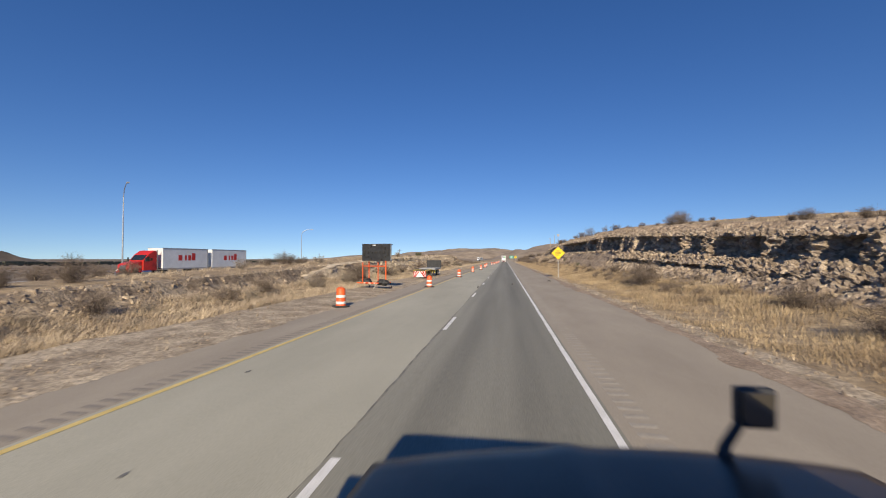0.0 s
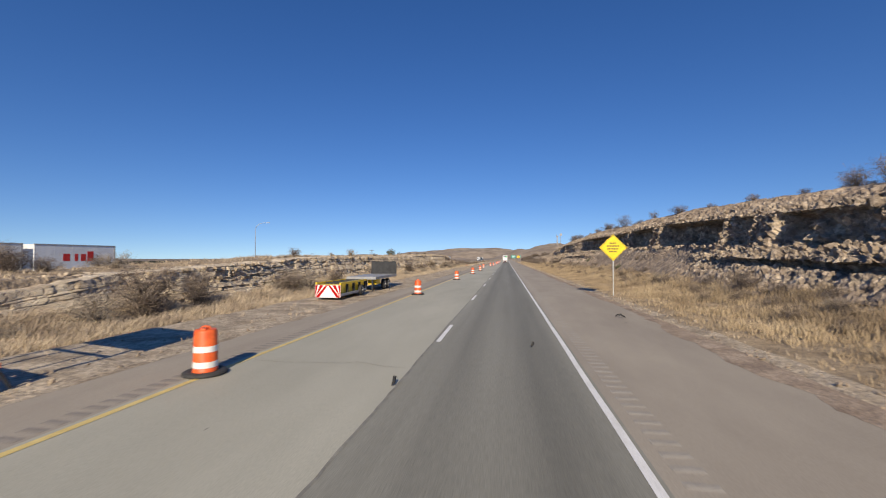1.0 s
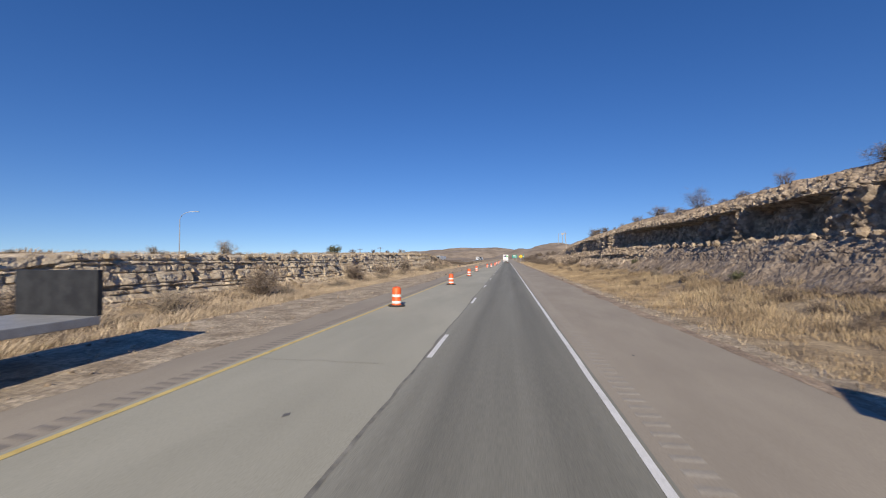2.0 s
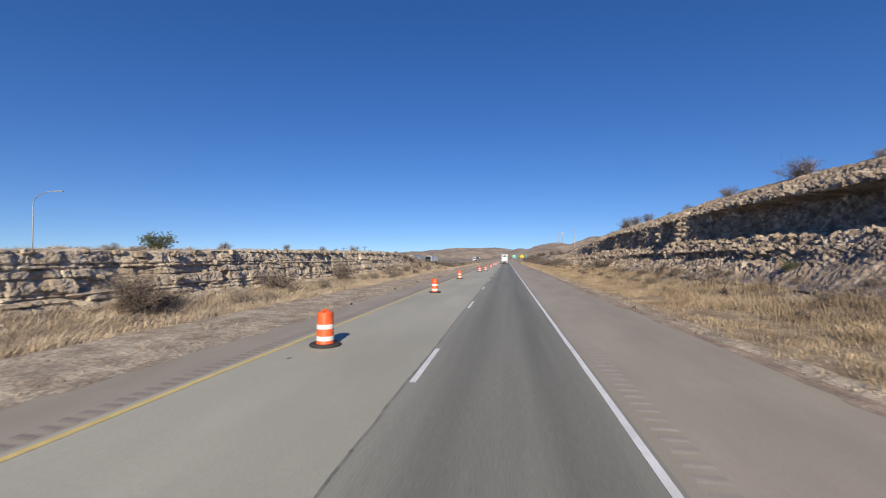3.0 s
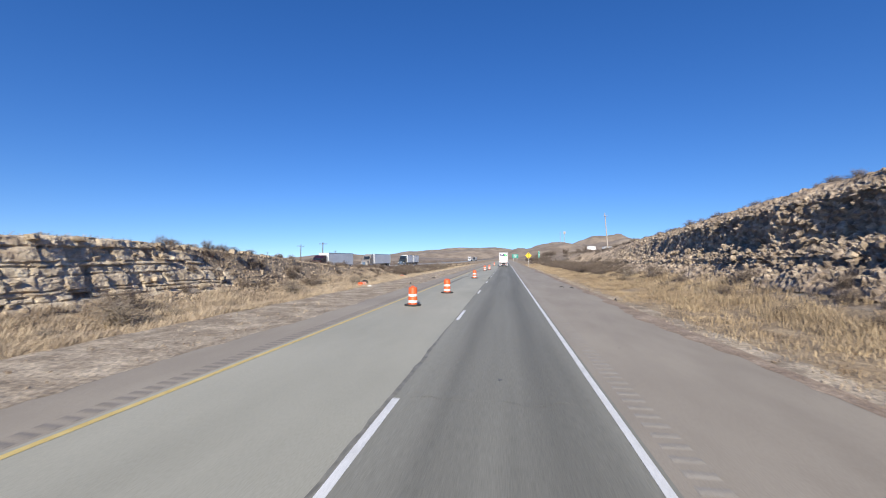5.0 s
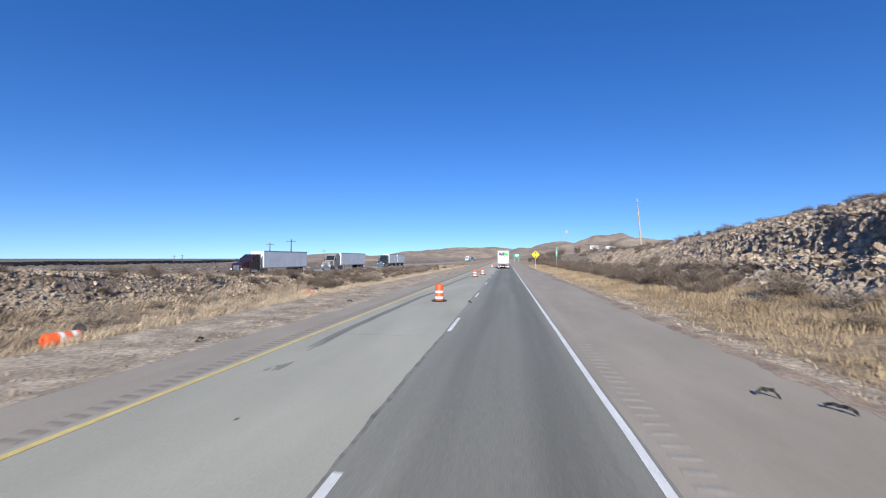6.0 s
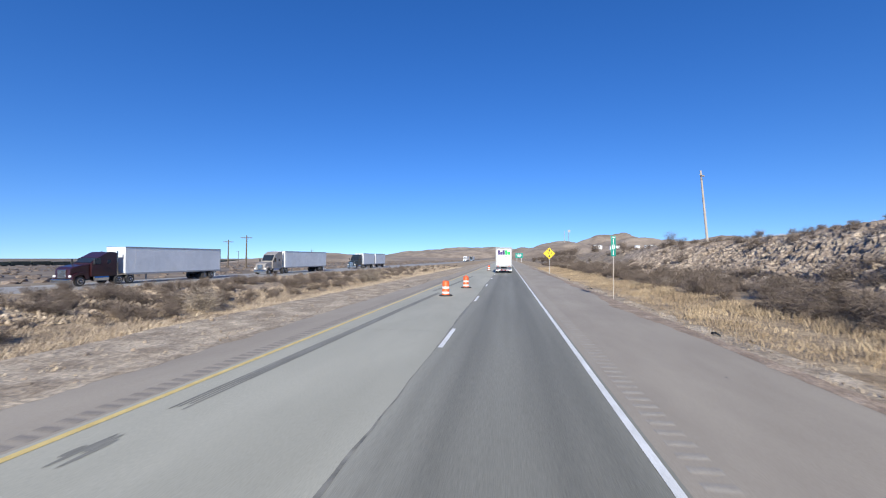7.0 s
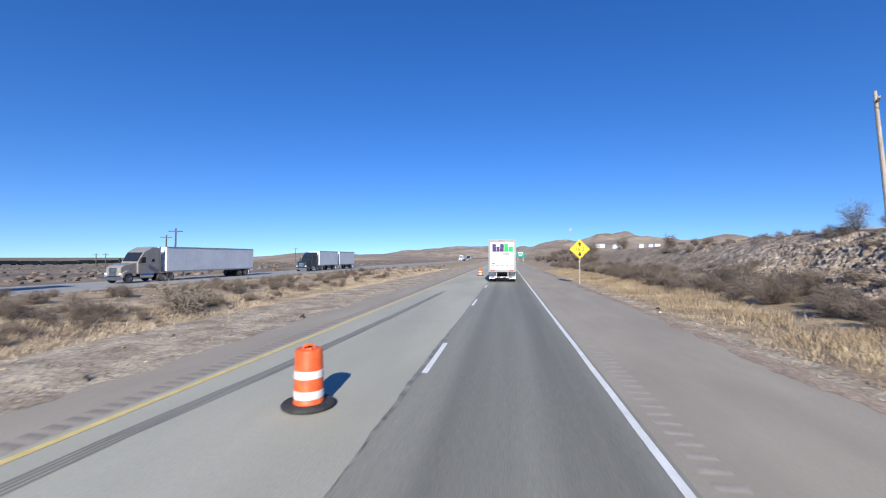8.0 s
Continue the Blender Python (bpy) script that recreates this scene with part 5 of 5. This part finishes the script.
def logo_block(e, x, y, z, s, rear=True, sx=1):
    """The carrier's mark as plain purple and green blocks."""
    k = 0.0
    for w, h, mt in ((0.30, 0.62, M_PURPLE), (0.26, 0.42, M_PURPLE), (0.30, 0.62, M_PURPLE), (0.32, 0.62, M_GREENV), (0.34, 0.42, M_GREENV)):
        if rear:
            bm = box(B(), x + k * s, x + (k + w) * s, y - 0.007, y - 0.001, z, z + h * s)
        else:
            bm = box(B(), x - 0.003, x + 0.006, y + k * s, y + (k + w) * s, z, z + h * s)
        part("logo_shape", bm, mt, e, "purple and green carrier mark")
        k += w + 0.03
    if rear:
        part("lettering_bar", box(B(), x + 0.85 * s, x + 1.35 * s, y - 0.007, y - 0.001, z - 0.25 * s, z - 0.12 * s), M_GREY, e)


lead = semi("white box trailer and white tractor with a purple and green mark", M_WHITEP, M_TRAILER)
logo_block(lead, -0.93, 0.0, 2.92, 1.18)
logo_block(lead, 1.272, 1.0, 2.1, 2.6, False)
part("number_bar", box(B(), -1.0, -0.68, -0.007, -0.001, 1.78, 1.86), M_BLACK, lead)
lead.matrix_basis = pose(-2.28, 252.4, 0.004)

for label, paint, side, trailers, y, slp, roof in (
        ("maroon tractor with a long light grey box trailer", M_MAROON, M_TRAILER_G, (14.6,), 240.2, 1.2, 3.5),
        ("champagne grey aerodynamic tractor with a light grey trailer", M_SILVER, M_TRAILER_G, (16.15,), 273.0, 1.3, 4.0),
        ("black tractor pulling two short grey trailers", M_BLACKP, M_TRAILER_G, (8.6, 8.6), 313.0, 0.8, 3.8),
        ("white tractor and trailer far down the highway", M_WHITEP, M_TRAILER, (16.15,), 520.0, 1.9, 3.9),
        ("dark tractor and trailer far down the highway", M_BLACKP, M_TRAILER_G, (16.15,), 575.0, 1.9, 3.9)):
    s = semi(label, paint, side, trailers, slp, roof)
    xo = opposite_x(y - 10)
    s.matrix_basis = pose(xo - 0.6, y, opposite_z(y - 12) + 0.005, 0, 0, 180 - math.degrees(math.atan2(opposite_x(y) - opposite_x(y - 20), 20)))
red_truck = semi("red tractor pulling two short white trailers with red marks", M_RED, M_TRAILER_G, (8.6, 8.6), 0.6, 3.7)
for y0 in (2.6, 12.2):
    for k, (w, h) in enumerate(((0.7, 1.1), (0.55, 0.8), (0.35, 0.8), (0.7, 0.8))):
        ya = y0 + k * 0.85
        for s in (1, -1):
            part("logo_shape", box(B(), s * 1.274 - 0.006, s * 1.274 + 0.006, ya, ya + w, 2.3, 2.3 + h), M_RED, red_truck, "red carrier mark")
red_truck.matrix_basis = pose(-50.3, 70.6, -0.245, 0, 0, 178)

# ---- roadworks equipment on the inner verge ----
mb = empty("arrow_board", "black arrow board with round lamps on an orange steel frame", "arrow board")
mb.matrix_basis = pose(-11.73, 32.14, ground_z(-11.73, 32.0), 0, 0, -12)
bd = part("board", box(B(), -1.3, 1.3, -0.05, 0.05, 2.2, 3.58, 0.015), M_BLACK, mb, "matt black lamp panel")
part("board_rim", box(B(), 1.3, 1.33, -0.06, 0.06, 2.2, 3.58, 0.006), M_STEEL, bd, "thin steel edge")
part("maker_plate", box(B(), -0.32, -0.05, -0.056, -0.0505, 3.44, 3.50), M_REFLECT, bd, "small white plate")
LAMPS = [(-1.08 + 0.36 * k, 0.0) for k in range(7)] + [(sx * (1.08 - 0.3 * k), sz * 0.17 * (k + 1)) for sx in (1, -1) for sz in (1, -1) for k in range(3)]
for px_, pz_ in LAMPS:
    t = lathe(B(), [(0.085, 0.0), (0.085, 0.07), (0.07, 0.08), (0.03, 0.05)], 14)
    bmesh.ops.transform(t, matrix=pose(px_, -0.05, 2.89 + pz_, 90, 0, 0), verts=t.verts[:])
    part("lamp", t, M_RUBBER, bd, "round dark lamp with a hood")
part("sensor_arm", rod(B(), (1.2, 0.05, 3.5), (1.26, 0.4, 3.5), 0.03, seg=8), M_BLACK, bd)
for px_, py_, zt, r_ in ((-1.12, -0.22, 2.1, 0.03), (-0.85, 0.3, 2.22, 0.035), (0.3, -0.25, 2.1, 0.03), (0.86, 0.0, 2.22, 0.04)):
    part("post", box(B(), px_ - r_, px_ + r_, py_ - r_, py_ + r_, 0.4, zt, 0.008), M_ORANGE, mb, "orange square steel post")
part("beam", box(B(), -1.16, 0.92, -0.05, 0.02, 1.75, 1.82, 0.008), M_ORANGE, mb, "orange cross beam")
fr = part("base_rail", box(B(), -1.5, 0.45, -0.5, -0.4, 0.4, 0.5, 0.008), M_ORANGE, mb, "orange base rail with red and white tape")
part("base_rail", box(B(), -1.3, 0.9, 0.7, 0.8, 0.4, 0.5, 0.008), M_ORANGE, mb)
for px_ in (-1.12, 0.3, 0.86):
    part("side_member", box(B(), px_ - 0.04, px_ + 0.04, -0.4, 0.7, 0.41, 0.49, 0.006), M_BLACK, mb)
for k in range(5):
    part("reflective_tape", box(B(), -0.85 + k * 0.22, -0.70 + k * 0.22, -0.506, -0.4995, 0.42, 0.48), (M_REFLECT, M_REDLENS)[k % 2], fr)
for px_ in (-1.42, 0.36):
    part("leg", rod(B(), (px_, -0.45, 0.45), (px_ - 0.08, -0.95, 0.0), 0.035, seg=8), M_WOOD, mb, "pale wooden support leg")
for px_ in (-1.2, 0.85):
    part("leg", rod(B(), (px_, 0.75, 0.45), (px_ + 0.05, 0.95, 0.0), 0.03, seg=8), M_BLACK, mb)


def sandbag(x, y, z, w, d, h, material, label):
    bm = B()
    bmesh.ops.create_icosphere(bm, subdivisions=3, radius=1.0)
    for v in bm.verts:
        k = 1 + 0.42 * noise.fractal((v.co.x * 1.6 + x * 3, v.co.y * 1.6 + y, v.co.z * 1.6), 0.7, 2.3, 4)
        v.co = Vector((v.co.x * w * k, v.co.y * d * k, (v.co.z * h if v.co.z > 0 else v.co.z * h * 0.9) * k - 0.25 * h * abs(v.co.x)))
    for f in bm.faces:
        f.smooth = True
    ob = part("sandbag", bm, material)
    ob.matrix_basis = mb.matrix_basis @ pose(x, y, z)
    return tagged(ob, label, "sandbag", "ballast on the arrow board")


sandbag(-0.95, 0.1, 0.55, 0.42, 0.34, 0.22, M_BLACK, "sagging black ballast bag on the board frame")
sandbag(0.62, -0.05, 0.52, 0.55, 0.4, 0.27, M_BLACK, "sagging black ballast bag on the board frame")
sandbag(-0.2, 0.35, 0.55, 0.42, 0.25, 0.18, M_GRASS_G, "pale sacking ballast bag on the board frame")

at = empty("crash_attenuator", "crash cushion trailer with a red and white chevron panel", "crash attenuator")
at.matrix_basis = pose(-11.65, 48.9, ground_z(-11.65, 50) + 0.01, 0, 0, 1)
pn = part("chevron_panel", box(B(), -0.76, 0.76, -0.04, 0.0, 0.12, 0.84, 0.008), M_REFLECT, at)
for s in (1, -1):
    for k in (0.02, 0.5, 0.98):
        bm = B()
        q = [(0.62 - k * 0.72, 0.83), (0.62 - k * 0.72 + 0.22, 0.83), (0.62 - k * 0.72 + 0.22 + 0.6, 0.13), (0.62 - k * 0.72 + 0.6, 0.13)]
        q = [(max(0.0, min(0.75, a)), z) for a, z in q]
        if q[0][0] == q[1][0] and q[2][0] == q[3][0]:
            continue
        a = [bm.verts.new((s * px, -0.046, pz)) for px, pz in q]
        b = [bm.verts.new((s * px, -0.041, pz)) for px, pz in q]
        fs = [bm.faces.new(a), bm.faces.new(b[::-1])]
        for i in range(4):
            fs.append(bm.faces.new((a[i], a[(i + 1) % 4], b[(i + 1) % 4], b[i])))
        bmesh.ops.remove_doubles(bm, verts=bm.verts[:], dist=1e-4)
        bmesh.ops.recalc_face_normals(bm, faces=bm.faces[:])
        part("red_stripe", bm, M_REDLENS, pn)
for s in (1, -1):
    part("side_rail", box(B(), s * 0.72 - 0.05, s * 0.72 + 0.05, 0.0, 4.6, 0.2, 0.34, 0.01), M_GREY, at)
    part("top_rail", box(B(), s * 0.72 - 0.05, s * 0.72 + 0.05, 0.0, 4.6, 0.86, 0.98, 0.01), M_YELLOWP, at)
for k in range(4):
    part("cushion_module", box(B(), -0.62, 0.62, 0.25 + k * 1.1, 1.15 + k * 1.1, 0.25, 0.84, 0.04), M_YELLOWP, at, "yellow crash cushion module")
    part("bulkhead", box(B(), -0.74, 0.74, 1.18 + k * 1.1, 1.28 + k * 1.1, 0.15, 0.95, 0.01), M_BLACK, at)
for s in (1, -1):
    wheel(at, s * 0.8, 3.4, 0.33, 0.33, 0.2, M_GREY)
part("support_foot", box(B(), -0.1, 0.1, 0.6, 0.8, 0.0, 0.25, 0.01), M_BLACK, at)
tw = empty("flatbed_trailer", "low grey flatbed trailer loaded with yellow gear", "trailer")
tw.matrix_basis = pose(-11.9, 55.0, ground_z(-11.9, 57) + 0.01, 0, 0, 1)
part("deck", box(B(), -1.1, 1.1, 0, 6.0, 0.85, 1.05, 0.02), M_GREY, tw)
part("headboard", box(B(), -1.1, 1.1, 5.9, 6.05, 1.05, 2.1, 0.02), M_BLACK, tw)
part("tool_box", box(B(), 0.3, 0.95, 0.6, 1.7, 0.45, 0.84, 0.02), M_YELLOWP, tw)
for s in (1, -1):
    for q in (2.6, 3.6):
        wheel(tw, s * 0.95, q, 0.4, 0.4, 0.25, M_GREY)
    part("support_leg", box(B(), s * 0.8 - 0.05, s * 0.8 + 0.05, 0.1, 0.25, 0.0, 0.85), M_BLACK, tw)

# ---- far goods train ----
car0 = None
for k in range(56):
    y = -120 + k * 17.0
    if car0 is None:
        car0 = empty("freight_car", "dark green freight car of a long distant train", "freight car", "cars of the goods train")
        part("body", box(B(), -1.5, 1.5, -7.6, 7.6, 1.1, 4.1, 0.08), surface("dark_green_wagon", (0.03, 0.04, 0.032), (0.07, 0.08, 0.06), 0.5, 0.8, 0.0, 4, obj=0.5), car0)
        part("underframe", box(B(), -1.2, 1.2, -7.9, 7.9, 0.85, 1.1), M_BLACK, car0)
        for q in (-5.4, 5.4):
            part("bogie", box(B(), -1.1, 1.1, q - 1.3, q + 1.3, 0.05, 0.85, 0.1), M_BLACK, car0)
        car0.matrix_basis = pose(-430, y, ground_z(-430, y))
    else:
        copy_thing(car0, pose(-430, y, ground_z(-430, y)))


# ---- houses on the hill ----
def house(x, y, z, w, d, h, wall_mat):
    e = empty("house", "small white building far off on the hillside", "building", "buildings on the hillside")
    part("wall", box(B(), -w / 2, w / 2, -d / 2, d / 2, -4, h), wall_mat, e)
    part("roof", extrude_profile(B(), [(-d / 2 - 0.4, h), (0, h + w * 0.12), (d / 2 + 0.4, h)], -w / 2 - 0.4, w / 2 + 0.4), M_GREY, e)
    for k in (-0.25, 0.25):
        part("window", box(B(), k * w - 0.6, k * w + 0.6, -d / 2 - 0.02, -d / 2 + 0.05, h * 0.4, h * 0.75), M_GLASS, e)
    e.matrix_basis = pose(x, y, z)


for x, y, z, w in ((205, 1200, 27.5, 13), (214, 1205, 27.5, 9), (238, 1200, 26, 7), (246, 1205, 26.5, 6), (255, 1210, 26.5, 8), (300, 1215, 27, 10), (322, 1220, 27, 9), (338, 1225, 28, 12), (380, 1230, 28, 9)):
    house(x, y, z, w, 8, 4.5, M_WHITEP)


# ---- debris on the road ----
def tyre_shred(x, y, rz, ln):
    bm = B()
    prev = None
    r = random.Random(int(x * 91 + y * 17))
    bend = r.uniform(0.8, 2.4)
    for k in range(8):
        u = k / 7
        c = Vector((math.sin(u * bend) * ln * 0.3 + r.uniform(-0.03, 0.03), (u - 0.5) * ln * 0.7, 0.03 + 0.10 * math.sin(u * 3.1) * r.uniform(0.4, 1.2)))
        w = r.uniform(0.012, 0.045)
        t = r.uniform(-0.02, 0.05)
        cur = [bm.verts.new(c + Vector(o)) for o in ((-w, 0, -0.02), (-w * 0.6, 0, 0.02 + t), (w * 0.6, 0, 0.03), (w, 0, -0.02 + t))]
        if prev:
            for i in range(4):
                bm.faces.new((prev[i], prev[(i + 1) % 4], cur[(i + 1) % 4], cur[i]))
        else:
            bm.faces.new(cur[::-1])
        prev = cur
    bm.faces.new(prev)
    bmesh.ops.recalc_face_normals(bm, faces=bm.faces[:])
    ob = part("tyre_shred", bm, M_RUBBER)
    z = 0.004 if -9.7 < x < 4.2 else ground_z(x, y)
    ob.matrix_basis = pose(x, y, z, 0, 0, rz)
    tagged(ob, "curled black strip of shredded truck tyre", "tyre shred", "tyre scraps along the road")


for x, y, rz, ln in ((3.0, 44.3, 60, 0.6), (2.85, 166.8, 85, 0.45), (3.5, 166.2, 50, 0.6), (-10.3, 131.0, 30, 0.9), (-9.7, 99.7, 10, 0.35), (-10.2, 180.5, 70, 0.8), (-10.2, 131.9, 70, 0.9), (-10.0, 219.6, 80, 0.6), (-10.5, 169.6, 30, 0.4),
                     (-3.75, 34.2, 40, 0.3), (-3.62, 180.9, 60, 0.4), (-0.9, 38, 20, 0.15), (4.6, 219.5, 60, 0.7), (4.9, 233, 20, 0.8), (-10.2, 110, 60, 0.6), (-10.4, 119, 80, 0.7), (-9.9, 228, 70, 0.6), (4.4, 100.5, 30, 0.4), (4.5, 157, 15, 0.8), (4.7, 200, 20, 0.7)):
    tyre_shred(x, y, rz, ln)

# ---- the tractor whose hood the walk starts over ----
M_HOOD = surface("dusty_brown_black_paint", (0.034, 0.026, 0.023), (0.058, 0.045, 0.039), 2.2, 0.3, 0.0, 60)
M_HOOD.node_tree.nodes["Principled BSDF"].inputs["Specular IOR Level"].default_value = 0.15
M_MIRROR = bpy.data.materials.new("mirror_glass")
M_MIRROR.use_nodes = True
M_MIRROR.node_tree.nodes["Principled BSDF"].inputs["Metallic"].default_value = 1.0
M_MIRROR.node_tree.nodes["Principled BSDF"].inputs["Roughness"].default_value = 0.08
# dark brownish tint painted in for the ground that the mirror would reflect
M_MIRROR.node_tree.nodes["Principled BSDF"].inputs["Base Color"].default_value = (0.22, 0.21, 0.19, 1)
XC = -1.05
own = empty("truck_tractor", "black truck tractor with a broad glossy hood and hood mirror", "truck")
bm = B()
rows = []
for k in range(26):
    u = k / 25
    if u < 0.8:
        y, fall = -0.35 + 2.55 * u / 0.8, 0.0
    else:
        a = (u - 0.8) / 0.2 * math.pi / 2
        y, fall = 2.2 + 0.28 * math.sin(a), 0.62 * (1 - math.cos(a))
    row = []
    for i in range(41):
        x = XC + 1.30 * (i / 20 - 1)
        edge = max(0.0, abs(i / 20 - 1) - 0.9) / 0.1
        z = 1.485 - 0.067 * (x + 0.6) ** 2 + 0.085 * max(0.0, 2.2 - y) + 0.022 * math.exp(-((x + 1.2) / 0.09) ** 2) - fall - 0.42 * edge ** 2.2
        row.append(bm.verts.new((x, y, z)))
    rows.append(row)
for a, b in zip(rows, rows[1:]):
    for i in range(40):
        f = bm.faces.new((a[i], a[i + 1], b[i + 1], b[i]))
        f.smooth = True
ext = bmesh.ops.extrude_face_region(bm, geom=bm.faces[:])
low = [v for v in ext["geom"] if isinstance(v, bmesh.types.BMVert)]
bmesh.ops.translate(bm, verts=low, vec=(0, 0, -0.03))
bmesh.ops.recalc_face_normals(bm, faces=bm.faces[:])
part("hood", bm, M_HOOD, own, "glossy dark curved hood")
hm = part("hood_mirror", box(B(), -0.375, -0.195, 2.235, 2.31, 1.595, 1.795, 0.025), M_BLACK, own, "black hood-mounted mirror")
part("mirror_glass", box(B(), -0.358, -0.212, 2.228, 2.2345, 1.612, 1.778, 0.002), M_MIRROR, hm, "mirror glass")
bm = B()
rod(bm, (-0.475, 2.2, 1.43), (-0.43, 2.24, 1.52), 0.035, 0.027, 10)
rod(bm, (-0.43, 2.24, 1.515), (-0.335, 2.27, 1.64), 0.027, 0.024, 10)
part("mirror_arm", bm, M_BLACK, hm)
part("cab", extrude_profile(B(), [(-3.2, 0.9), (-3.2, 3.9), (-1.5, 3.9), (-1.05, 3.5), (-0.42, 1.86), (-0.36, 0.9)], XC - 1.22, XC + 1.22, 0.3), M_HOOD, own)
part("windshield", extrude_profile(B(), [(-0.97, 3.3), (-0.955, 3.305), (-0.4, 1.93), (-0.415, 1.925)], XC - 1.05, XC + 1.05), M_GLASS, own)
part("grille", box(B(), XC - 0.5, XC + 0.5, 2.36, 2.5, 0.55, 1.0, 0.03), M_CHROME, own)
part("bumper", box(B(), XC - 1.25, XC + 1.25, 2.3, 2.58, 0.28, 0.62, 0.06), M_CHROME, own)
part("chassis_rail", box(B(), XC - 0.42, XC + 0.42, -6.2, 2.3, 0.6, 0.92, 0.02), M_BLACK, own)
for s in (1, -1):
    part("fender", box(B(), XC + s * 1.09 - 0.16, XC + s * 1.09 + 0.16, 0.4, 2.3, 0.72, 1.02, 0.05), M_HOOD, own)
    part("headlight", box(B(), XC + s * 0.95 - 0.18, XC + s * 0.95 + 0.18, 2.34, 2.44, 0.78, 0.98, 0.03), M_REFLECT, own)
    m = part("side_mirror", box(B(), XC + s * 1.55 - 0.12, XC + s * 1.55 + 0.12, -0.75, -0.62, 1.95, 2.75, 0.03), M_BLACK, own)
    part("mirror_arm", rod(B(), (XC + s * 1.18, -0.72, 2.3), (XC + s * 1.5, -0.68, 2.35), 0.025, seg=6), M_BLACK, m)
    part("fuel_tank", rod(B(), (XC + s * 0.95, -3.0, 0.72), (XC + s * 0.95, -1.4, 0.72), 0.3, seg=18), M_CHROME, own)
    wheel(own, XC + s * 1.08, 1.35, 0.5)
    for q in (-4.3, -5.6):
        wheel(own, XC + s * 1.08, q, 0.5)


# ---- oil drips and patches on the lanes ----
M_STAIN = surface("dark_road_stain", (0.10, 0.097, 0.09), (0.18, 0.174, 0.163), 6.0, 0.75, 0.2, 60)
for k in range(46):
    y = 4 + k * 5.6 + random.uniform(-2, 2)
    x = random.choice((random.uniform(-7.2, -4.2), random.uniform(-3.2, -0.4), -3.66, random.uniform(0.9, 3.6)))
    bm = B()
    r0 = random.uniform(0.015, 0.05)
    pts = [bm.verts.new((x + math.cos(a) * r0 * random.uniform(0.6, 1.3), y + math.sin(a) * r0 * random.uniform(1.0, 2.6), 0.0045)) for a in np.linspace(0, 6.28, 11)[:-1]]
    bm.faces.new(pts)
    tagged(part("road_stain", bm, M_STAIN), "small dark stain on the road surface", "stain", "stains on the road")
for y, x0, x1 in ((35.6, -7.5, -3.8), (62.0, -7.6, -4.4), (98.2, -3.4, -0.3), (121.4, -7.4, -3.9), (139.0, -3.3, -0.4), (171.5, -7.5, -4.0), (199.3, -7.5, -3.8), (228.0, -7.5, -3.9)):
    bm = B()
    prev = None
    for k in range(25):
        u = k / 24
        yy2 = y + 0.22 * noise.noise((u * 5, y, 0)) + 0.08 * noise.noise((u * 22, y, 3))
        w = 0.006 + 0.006 * random.random()
        cur = (bm.verts.new((x0 + (x1 - x0) * u, yy2 - w, 0.0042)), bm.verts.new((x0 + (x1 - x0) * u, yy2 + w, 0.0042)))
        if prev:
            bm.faces.new((prev[0], cur[0], cur[1], prev[1]))
        prev = cur
    tagged(part("road_crack", bm, M_SEAL), "thin dark crack across the lane", "crack", "cracks in the road")

# ---- litter ----
bm = bmesh.new()
bmesh.ops.create_icosphere(bm, subdivisions=3, radius=0.13)
for v in bm.verts:
    d = noise.fractal((v.co.x * 9, v.co.y * 9, v.co.z * 9), 0.8, 2.1, 4)
    v.co *= 1 + 0.35 * d
    v.co.x *= 1.5
    v.co.z = max(-0.03, v.co.z * 0.65)
bag = part("plastic_bag", bm, M_REFLECT)
bag.matrix_basis = pose(-12.9, 165.3, ground_z(-12.9, 165.3) + 0.03, 0, 0, 40)
tagged(bag, "crumpled white plastic bag lying in dry grass", "litter")
